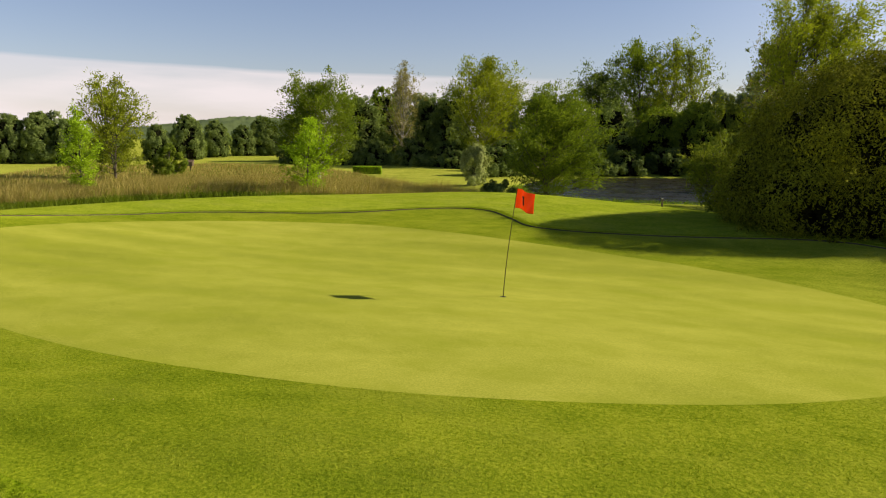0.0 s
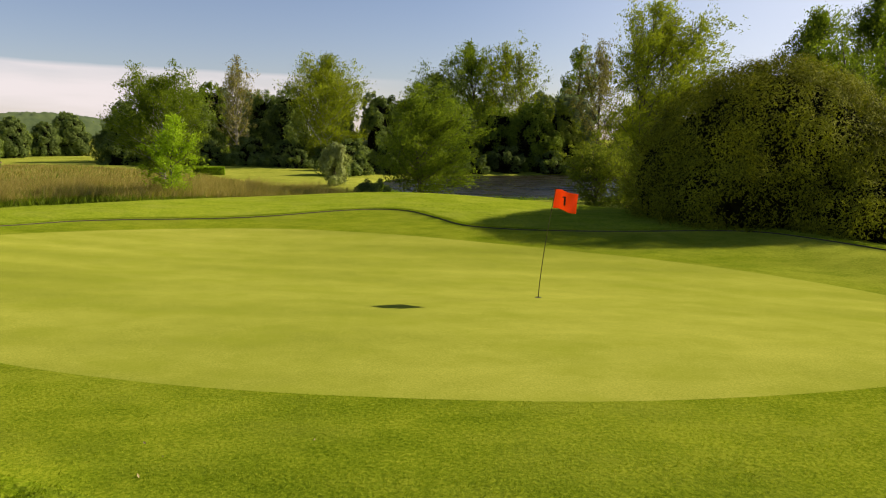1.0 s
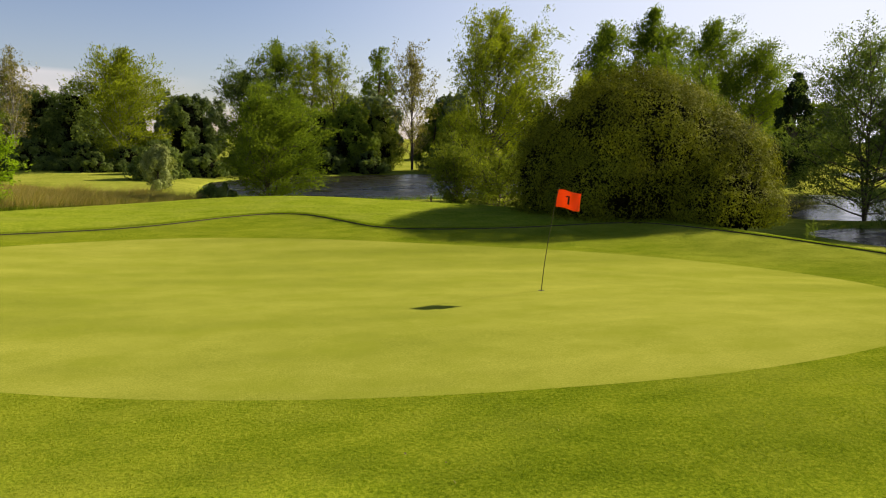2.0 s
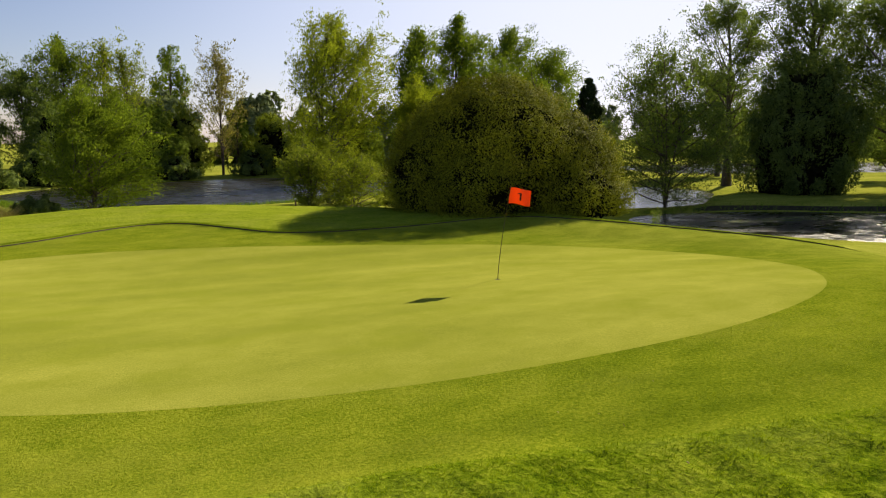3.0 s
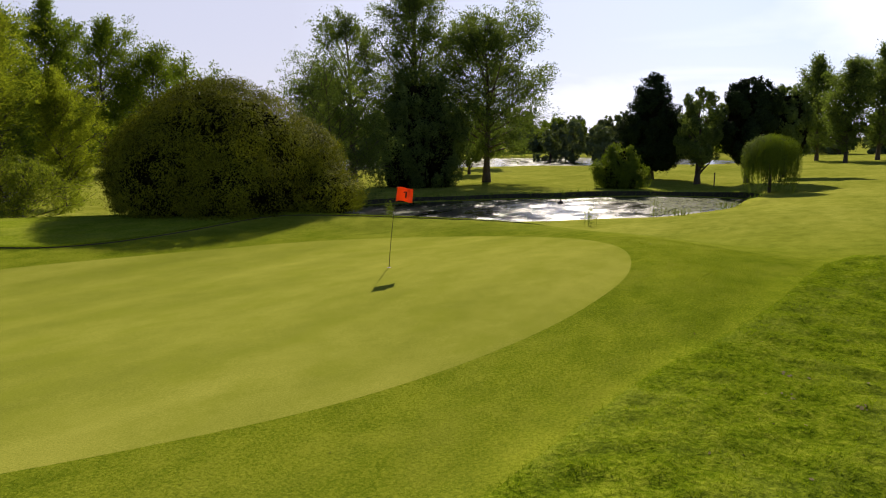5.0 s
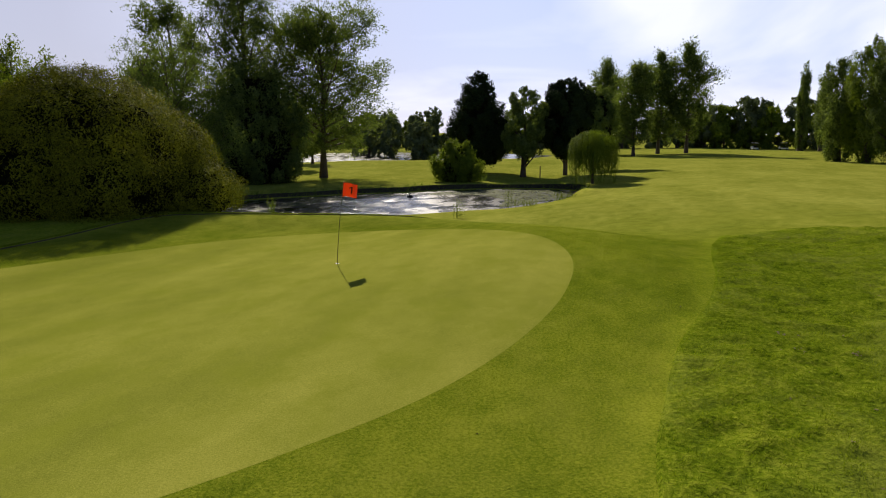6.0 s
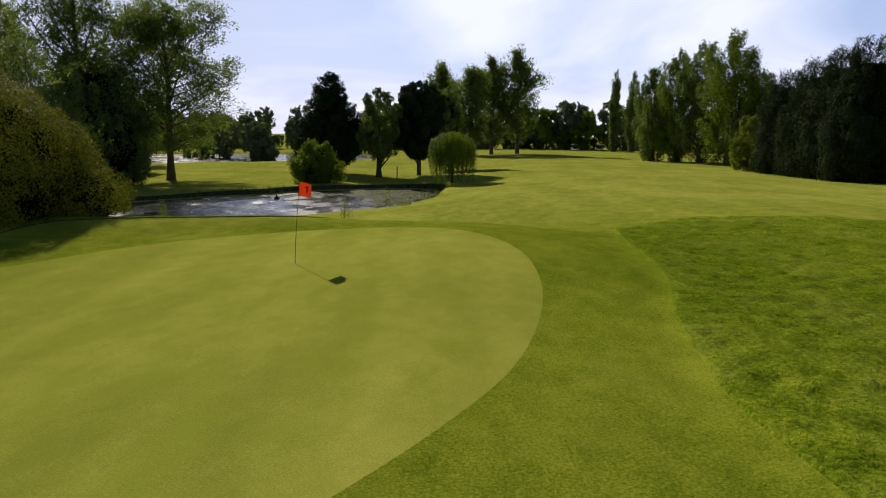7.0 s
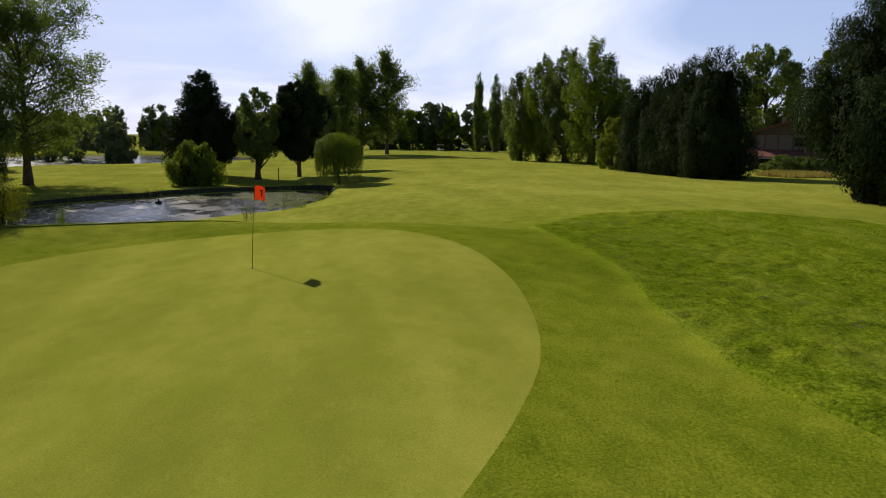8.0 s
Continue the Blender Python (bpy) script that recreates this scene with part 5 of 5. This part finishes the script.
grow = np.random.default_rng(21)
MEADOW = [(-12.2, 40.4), (-16.0, 39.2), (-19.5, 38.6), (-26.2, 36.2), (-31.2, 31.8), (-34.3, 26.5), (-38.0, 18.0), (-48.0, 24.0), (-44.0, 36.0), (-36.0, 47.0), (-26.0, 50.5), (-17.0, 49.5), (-12.6, 46.5)]
front = offset_line(rounded([(-13.0, 40.6), (-19.5, 38.9), (-26.2, 36.5), (-31.2, 32.1), (-34.3, 26.8), (-38.0, 18.5)], False), 0.0)
pick = grow.integers(0, len(front) - 1, 18000)
along_f = np.array(front)[pick] + (np.array(front)[pick + 1] - np.array(front)[pick]) * grow.uniform(0, 1, (18000, 1)) + grow.normal(0, 0.40, (18000, 2)) + [0.05, -0.1]
body = scatter(MEADOW, 100000, grow)
swell = np.array([1.0 + 0.55 * noise.noise((float(x) * 0.55, float(y) * 0.55, 1.0)) + 0.3 * noise.noise((float(x) * 2.2, float(y) * 2.2, 5.0)) for x, y in body])
joined("meadow_grass", [blades(body, swell * 0.92, 0.017, grow, 0.42, (0.4, -0.1)), blades(along_f, 0.42, 0.04, grow, 0.5), blades(scatter(MEADOW, 14000, grow), 0.8, 0.03, grow)],
       [STRAW, LEAF_MID, LEAF_OLIVE], "strip of tall straw-coloured meadow grass with green weeds at its foot", "long grass")
dry = [(-20.0, 50.0), (-34.0, 50.0), (-48.0, 42.0), (-60.0, 40.0), (-75.0, 62.0), (-70.0, 85.0), (-45.0, 78.0), (-25.0, 60.0)]
joined("dry_meadow", [blades(scatter(dry, 26000, grow), 0.45, 0.05, grow), blades(scatter(dry, 14000, grow), 0.3, 0.06, grow)], [STRAW, WEED], "thin dry meadow grass beyond the strip", "long grass")

near_rough = [p for p in ROUGH_EDGE if -13.5 < p[0] < 9.8] + [(10.5, -3.0), (2.0, -5.0), (-5.0, -6.0), (-13.0, -2.0)]
thick = scatter(near_rough, 150000, grow)
tuft = np.array([noise.noise((float(x) * 3.1, float(y) * 3.1, 0.0)) + 0.6 * noise.noise((float(x) * 9.0, float(y) * 9.0, 3.0)) for x, y in thick])
low, tall = thick[tuft <= 0.1], thick[tuft > 0.1]
far_rough = scatter([(-30.0, 3.2), (-16.0, 3.9), (-13.5, 4.1), (-13.0, -2.0), (-5.0, -6.0), (2.0, -5.0), (10.5, -3.0), (11.0, -6.0), (-6.0, -14.0), (-28.0, -14.0)], 40000, grow)
joined("rough_grass", [blades(low, 0.032, 0.005, grow, 0.7), blades(tall, 0.052, 0.0055, grow, 0.7), blades(far_rough, 0.06, 0.012, grow, 0.5)], [BLADE, BLADE, BLADE], "lush uneven green rough beside the fringe", "rough grass")
band = [(-13.5, 4.1), (-10.9, 4.2), (-8.8, 4.34), (-6.6, 4.18), (-4.4, 3.78), (-1.8, 3.23), (1.2, 2.93), (4.0, 2.43), (8.5, 2.4), (9.0, 8.5), (7.4, 9.3), (5.9, 8.2), (3.5, 6.95), (0.8, 6.25), (-1.9, 6.15),
        (-4.8, 6.3), (-8.1, 7.5), (-11.2, 8.9), (-13.5, 9.9), (-14.5, 6.0)]
short, longer = scatter(band, 90000, grow), scatter(band, 30000, grow)
short, longer = (q[~inside(GREEN_EDGE, q[:, 0], q[:, 1])] for q in (short, longer))
joined("fringe_grass", [blades(short, 0.018, 0.0045, grow, 0.8), blades(longer, 0.028, 0.005, grow, 0.8)], [FRINGE_BLADE, FRINGE_BLADE], "short mown fringe grass round the green", "grass")
pick = grow.integers(0, len(LIP) - 1, 26000)
lipxy = np.array(LIP)[pick] + (np.array(LIP)[pick + 1] - np.array(LIP)[pick]) * grow.uniform(0, 1, (26000, 1))
g2 = np.array(LIP)[pick + 1] - np.array(LIP)[pick]
g2 /= np.linalg.norm(g2, axis=1)[:, None]
lipxy += np.stack([-g2[:, 1], g2[:, 0]], 1) * (0.03 + np.abs(grow.normal(0, 0.12, (26000, 1))))
joined("turf_edge", [blades(lipxy + np.stack([-g2[:, 1], g2[:, 0]], 1) * 0.06, 0.04, 0.008, grow, 0.5)], [BLADE], "ragged raised edge where longer grass begins", "rough grass")

# waterside weeds along the banks
for pond, amount, tall in ((POND_NEAR[42:110], 900, 0.3), (LAKE_WEST[:30], 5000, 0.45)):
    q = np.array(pond)
    i = grow.integers(0, len(q) - 1, amount)
    xy = q[i] + (q[i + 1] - q[i]) * grow.uniform(0, 1, (amount, 1)) + grow.normal(0, 0.35, (amount, 2))
    joined("bank_weeds", [blades(xy, tall, 0.03, grow, 0.45)], [WEED], "rough green weeds along the water's edge", "weeds")


def reed_clump(x, y, high, count, spread_r, label, name="reeds"):
    """A few upright shoots with narrow leaves."""
    root = empty(name, x, y, max(ground_z(x, y), WATER_Z - 0.1) - 0.02)
    stems = []
    pts = []
    for k in range(count):
        bx, by = grow.normal(0, spread_r, 2)
        tall = high * grow.uniform(0.6, 1.1)
        kk = np.linspace(0, 1, 5)
        line = np.column_stack([bx + 0.12 * tall * kk**2, by + 0.03 * kk, tall * kk, 0.006 * (1 - 0.8 * kk)])
        stems.append(line)
        m = 26
        at = grow.uniform(0.15, 1.0, m)
        pts.append(np.column_stack([bx + 0.12 * tall * at**2, by + 0.03 * at, tall * at]) + grow.normal(0, 0.035, (m, 3)))
    for path in stems:
        part("stem", mesh_of("stem", *tubes([path], 4), REED), root)
    part("foliage", mesh_of("foliage", *leaf_quads(np.concatenate(pts), 0.045, grow, 0.8, (0, 0, 0), 0.3), REED), root)
    return tagged(root, label, "reeds", "reeds at the pond")


reed_clump(22.6, 14.6, 1.1, 12, 0.18, "slim green shoots at the pond's near bank")
reed_clump(29.5, 13.0, 1.4, 10, 0.16, "slim green shoots at the pond's near bank")
reed_clump(13.0, 21.0, 0.75, 9, 0.14, "bright leafy sprout at the bank's edge")
reed_clump(33.0, 12.4, 0.5, 22, 0.55, "low tuft of reeds at the pond's corner")
reed_clump(40.5, 10.6, 0.6, 20, 0.5, "low tuft of reeds at the pond's corner")
# lily pads
pads = scatter([(33.0, 14.4), (38.2, 12.2), (44.7, 10.7), (48.9, 11.9), (49.7, 13.6), (48.0, 17.6), (44.4, 21.5), (41.0, 22.8), (42.6, 17.8), (38.6, 15.0)], 2600, grow)
far_pads = scatter([(26.0, 30.4), (35.4, 29.4), (41.0, 24.3), (39.6, 23.4), (33.4, 27.6), (26.0, 28.6)], 600, grow)
pads = np.concatenate([pads, far_pads])
ang6 = np.linspace(0, 2 * np.pi, 7)[:-1]
rr = grow.uniform(0.07, 0.16, len(pads))[:, None]
pv = np.stack([pads[:, :1] + rr * np.cos(ang6), pads[:, 1:] + rr * np.sin(ang6), np.full((len(pads), 6), WATER_Z + 0.008) + grow.uniform(0, 0.012, (len(pads), 6))], -1).reshape(-1, 3)
tagged(new("lily_pads", mesh_of("lily_pads", pv, np.arange(6 * len(pads)).reshape(-1, 6), PAD)), "pale floating lily pads on the pond", "water plants", kind="stuff")

# ---- small things ----
float_head = empty("pond_aerator", 38.6, 22.8, WATER_Z)
bm = bmesh.new()
bmesh.ops.create_uvsphere(bm, u_segments=14, v_segments=8, radius=0.26)
for v in bm.verts:
    v.co.z = max(v.co.z * 0.8, -0.08)
part("float", bm_mesh("float", bm, DARKPLASTIC, True), float_head)
bm = bmesh.new()
bmesh.ops.create_cone(bm, cap_ends=True, segments=10, radius1=0.07, radius2=0.05, depth=0.16)
noz = part("nozzle", bm_mesh("nozzle", bm, DARKPLASTIC), float_head)
noz.location = (0, 0, 0.25)
tagged(float_head, "small dark pond aerator floating on the water", "aerator")

# clipped hedge at the far tee
hx0, hy0 = -36.8, 73.0
hedge = empty("clipped_hedge", hx0, hy0, ground_z(hx0, hy0), 28)
n = 9000
q = grow.uniform(-1, 1, (n, 3))
face = grow.integers(0, 3, n)
q[np.arange(n), face] = np.sign(q[np.arange(n), face])
q = q * [1.6, 0.55, 0.42] + [0, 0, 0.45] + grow.normal(0, 0.02, (n, 3))
part("foliage", mesh_of("foliage", *leaf_quads(q, 0.07, grow), LEAF_LIME), hedge)
# added dark box, painting the shade behind the hedge's leaves
box("core", (-1.5, 1.5, -0.47, 0.47, 0.02, 0.8), RECESS_SHADE, hedge, 0.03)
tagged(hedge, "low clipped box-shaped hedge at the edge of the wood", "hedge")

# wooden box on a post in the meadow
px, py = -57.0, 66.0
post = empty("post_box", px, py, ground_z(px, py), 20)
box("post", (-0.06, 0.06, -0.06, 0.06, 0, 0.9), WOOD, post)
box("box", (-0.32, 0.32, -0.22, 0.22, 0.75, 1.25), WOOD, post, 0.02)
bm = bmesh.new()
roof_v = [bm.verts.new(p) for p in ((-0.42, -0.3, 1.25), (0.42, -0.3, 1.25), (0.42, 0.3, 1.25), (-0.42, 0.3, 1.25), (-0.42, 0, 1.5), (0.42, 0, 1.5))]
for f in ((0, 1, 5, 4), (2, 3, 4, 5), (0, 4, 3), (1, 2, 5), (3, 2, 1, 0)):
    bm.faces.new([roof_v[k] for k in f])
part("cover", bm_mesh("cover", bm, WOOD), post)
tagged(post, "dark wooden box on a post in the meadow", "post")
# stake near the trees
stake = empty("wooden_stake", 58.5, 15.2, ground_z(58.5, 15.2), 0)
box("shaft", (-0.05, 0.05, -0.05, 0.05, -0.05, 1.25), WOOD, stake)
box("cap", (-0.065, 0.065, -0.065, 0.065, 1.25, 1.33), WOOD, stake)
tagged(stake, "thin weathered wooden stake on the grass", "stake")
# low post by the lake
peg = empty("white_peg", 1.3, 34.0, ground_z(1.3, 34.0), 0)
box("shaft", (-0.04, 0.04, -0.04, 0.04, -0.05, 0.36), WOOD, peg)
box("cap", (-0.05, 0.05, -0.05, 0.05, 0.36, 0.40), WHITEPAINT, peg)
tagged(peg, "short wooden marker peg with a pale cap by the shrubs", "peg")


# bare scrapes in the rough: middle, spread, clods
SCRAPES = [((-4.6, 0.6), 0.16, 16), ((-6.3, 0.85), 0.12, 12), ((-5.5, 0.7), 0.10, 7), ((-4.3, 1.35), 0.06, 5), ((-4.4, 2.2), 0.08, 6), ((-3.5, 2.3), 0.05, 4), ((9.3, -0.8), 0.5, 14), ((11.4, -3.5), 0.6, 14), ((2.0, -1.2), 0.12, 8)]


def cart_at(x, y, turn, body_mat, label):
    """A small golf cart: body, roof on four posts, seat, wheels."""
    root = empty("golf_cart", x, y, ground_z(x, y), turn)
    bm = box_bm(bmesh.new(), -1.15, 1.15, -0.58, 0.58, 0.28, 0.62, 0.09)
    box_bm(bm, 0.75, 1.15, -0.55, 0.55, 0.55, 0.98, 0.12)
    part("body", bm_mesh("body", bm, body_mat), root)
    box("seat", (-0.45, 0.1, -0.5, 0.5, 0.62, 0.8), DARKPLASTIC, root, 0.05)
    box("backrest", (-0.55, -0.42, -0.5, 0.5, 0.78, 1.2), DARKPLASTIC, root, 0.04)
    box("roof", (-0.8, 0.85, -0.6, 0.6, 1.78, 1.86), body_mat, root, 0.03)
    for sx in (-0.7, 0.75):
        for sy in (-0.54, 0.54):
            box("roof_post", (sx - 0.02, sx + 0.02, sy - 0.02, sy + 0.02, 0.6, 1.79), DARKPLASTIC, root, 0.004)
            bm = bmesh.new()
            bmesh.ops.create_cone(bm, cap_ends=True, segments=16, radius1=0.23, radius2=0.23, depth=0.16, matrix=Matrix.Rotation(radians(90), 4, "X"))
            w = part("wheel", bm_mesh("wheel", bm, TYRE), root)
            w.location = (sx, sy, 0.23)
    return tagged(root, label, "golf cart", "parked golf carts")


cart_at(182.0, -21.5, 20, WHITEPAINT, "white golf cart parked under far trees")
cart_at(180.0, -28.0, 80, WHITEPAINT, "white golf cart parked under far trees")

# fallen leaves and bare spots in the turf
xy = np.concatenate([scatter([(-12.0, 4.0), (-9.0, 9.0), (-3.0, 6.5), (8.0, 8.0), (10.0, 2.0), (0.0, 2.5)], 26, grow), scatter(near_rough, 26, grow)])
xy = xy[~inside(GREEN_EDGE, xy[:, 0], xy[:, 1])][::2]
z = terrain(xy[:, 0], xy[:, 1]) + zone_rise(xy[:, 0], xy[:, 1]) + 0.03
tagged(new("fallen_leaves", mesh_of("fallen_leaves", *leaf_quads(np.column_stack([xy, z - 0.02]), 0.02, grow, 0, (0, 0, 0), 0.55), DRY)), "scattered dry fallen leaves on the grass", "leaves", kind="stuff")
scrapes = np.concatenate([np.array(c) + grow.normal(0, w, (n, 2)) for c, w, n in SCRAPES])
spots = scatter([(-11.0, 3.0), (-6.0, 3.2), (1.0, 1.5), (6.0, -2.0), (-4.0, -4.0), (-10.0, -1.0)], 34, grow)
spots = np.concatenate([spots, scrapes])
sv, sf = [], []
for k, (x, y) in enumerate(spots):
    m = 9
    aa = np.linspace(0, 2 * np.pi, m, endpoint=False)
    r1 = grow.uniform(0.010, 0.030) * grow.uniform(0.6, 1.2, m)
    xs, ys = x + r1 * np.cos(aa) * 1.5, y + r1 * np.sin(aa)
    sv.append(np.column_stack([xs, ys, terrain(xs, ys) + zone_rise(xs, ys) + 0.006]))
    sf.append(np.arange(m) + k * m)
tagged(new("bare_spots", mesh_of("bare_spots", np.concatenate(sv), np.array(sf), SOIL)), "small bare worn spots in the rough grass", "soil", kind="stuff")

# ---- the house behind the cypresses ----
house = empty("chalet", 62.7, -45.7, -0.75, 0)
house.matrix_world = pose(62.7, -45.7, -0.75, 0, 0, math.degrees(math.atan2(-45.7 - 10.4, 62.7 + 17.7)) - 90)


def house_box(name, dims, mat, parent=None, bevel=0.02, label=""):
    return box(name, dims, mat, parent or house, bevel, label)


W = 4.6
# ground floor wall pieces round a door and two windows, set back under the veranda roof
for x0, x1 in ((-W, -3.4), (-2.0, -0.6), (0.5, 1.9), (3.3, W)):
    house_box("wall", (x0, x1, 1.8, 2.0, 0, 2.7), TIMBER)
for x0, x1 in ((-3.4, -2.0), (1.9, 3.3)):
    house_box("wall", (x0, x1, 1.803, 1.997, 0, 0.95), TIMBER)
    house_box("wall", (x0, x1, 1.803, 1.997, 2.15, 2.7), TIMBER)
    win = house_box("window", (x0, x1, 1.86, 1.94, 0.95, 1.02), WOOD)
    house_box("frame", (x0, x0 + 0.07, 1.85, 1.95, 1.02, 2.15), WOOD, win)
    house_box("frame", (x1 - 0.07, x1, 1.85, 1.95, 1.02, 2.15), WOOD, win)
    house_box("pane", (x0 + 0.07, x1 - 0.07, 1.89, 1.91, 1.02, 2.15), PANE, win, 0)
house_box("wall", (-0.6, 0.5, 1.803, 1.997, 2.1, 2.7), TIMBER)
house_box("door", (-0.58, 0.48, 1.86, 1.93, 0.03, 2.1), WOOD)
house_box("side_wall", (-W, -W + 0.2, 2.0, 10.0, 0, 5.0), TIMBER)
house_box("side_wall", (W - 0.2, W, 2.0, 10.0, 0, 5.0), TIMBER)
house_box("back_wall", (-W + 0.2, W - 0.2, 9.8, 10.0, 0, 5.0), TIMBER)
# upper wall with pale panels, posts and a dark window band
for x0, x1 in ((-W, -1.4), (3.0, W)):
    house_box("upper_wall", (x0, x1, 1.8, 2.0, 2.72, 4.75), PLASTER)
house_box("upper_wall", (-1.4, 3.0, 1.8, 2.0, 2.72, 3.3), PLASTER)
house_box("upper_wall", (-1.4, 0.4, 1.803, 1.997, 3.3, 4.75), PLASTER)
house_box("upper_wall", (0.4, 3.0, 1.803, 1.997, 4.45, 4.75), PLASTER)
upwin = house_box("window", (0.4, 3.0, 1.86, 1.94, 3.3, 3.37), WOOD)
for x0 in (0.4, 1.66, 2.92):
    house_box("frame", (x0, x0 + 0.08, 1.85, 1.95, 3.37, 4.45), WOOD, upwin)
house_box("pane", (0.48, 1.66, 1.89, 1.91, 3.37, 4.45), PANE, upwin, 0)
house_box("pane", (1.74, 2.92, 1.89, 1.91, 3.37, 4.45), PANE, upwin, 0)
for x0 in (-4.4, -2.95, -1.45, 0.2, 3.05, 4.3):
    house_box("timber_post", (x0, x0 + 0.14, 1.74, 1.797, 2.75, 4.75), WOOD)
house_box("timber_beam", (-W, W, 1.73, 1.797, 4.76, 4.95), WOOD)
# gable and roof
bm = bmesh.new()
gv = [bm.verts.new(p) for p in ((-W, 1.8, 4.95), (W, 1.8, 4.95), (0, 1.8, 6.35), (-W, 2.0, 4.95), (W, 2.0, 4.95), (0, 2.0, 6.35))]
for f in ((0, 1, 2), (5, 4, 3), (0, 3, 4, 1), (1, 4, 5, 2), (2, 5, 3, 0)):
    bm.faces.new([gv[k] for k in f])
part("gable", bm_mesh("gable", bm, TIMBER), house)
slope = math.atan2(1.4, W)
for side in (-1, 1):
    bm = box_bm(bmesh.new(), -0.1, math.hypot(W, 1.4) + 0.8, 0.9, 10.6, 0.0, 0.16, 0.03)
    rf = part("roof", bm_mesh("roof", bm, TILE), house)
    rf.matrix_basis = Matrix.Translation((0, 0 if side == 1 else 11.5, 6.37)) @ Matrix.Rotation(0 if side == 1 else math.pi, 4, "Z") @ Matrix.Rotation(slope, 4, "Y")
house_box("chimney", (-1.2, -0.6, 4.6, 5.2, 5.6, 7.0), PLASTER)
# veranda roof of tiles on posts, with a pale gutter
bm = box_bm(bmesh.new(), -W - 0.4, W + 0.4, -0.2, 2.35, 0, 0.12, 0.02)
vr = part("veranda_roof", bm_mesh("veranda_roof", bm, TILE), house)
vr.matrix_basis = Matrix.Translation((0, -0.6, 2.05)) @ Matrix.Rotation(radians(20), 4, "X")
house_box("gutter", (-W - 0.4, W + 0.4, -0.92, -0.8, 1.86, 1.97), WHITEPAINT)
for x0 in (-4.6, -2.3, 0.0, 2.3, 4.5):
    house_box("veranda_post", (x0, x0 + 0.14, -0.6, -0.46, 0, 2.0), WOOD)
tagged(house, "timber chalet with red tiled roofs half hidden behind cypresses", "house")
# darker leaf colour paints the shade on these two bushes
tree_at("garden_bush", 55.5, -40.0, 1.9, 2.2, "dome", LEAF_DARK, "clipped olive bush before the house, darkened as in shade", "bush", bare=0.0, leaves=5000, size=0.13, clumps=70, seed=200, lobes=0.15)
tree_at("garden_bush", 57.0, -43.6, 1.8, 1.9, "dome", LEAF_DARK, "clipped olive bush before the house, darkened as in shade", "bush", bare=0.0, leaves=4500, size=0.13, clumps=60, seed=201, lobes=0.15)
joined("garden_grass", [blades(scatter([(44.0, -33.5), (50.0, -33.0), (54.0, -38.0), (50.0, -41.0), (44.0, -38.0)], 6000, grow), 0.45, 0.04, grow)], [STRAW], "pale long grass in front of the house", "long grass")
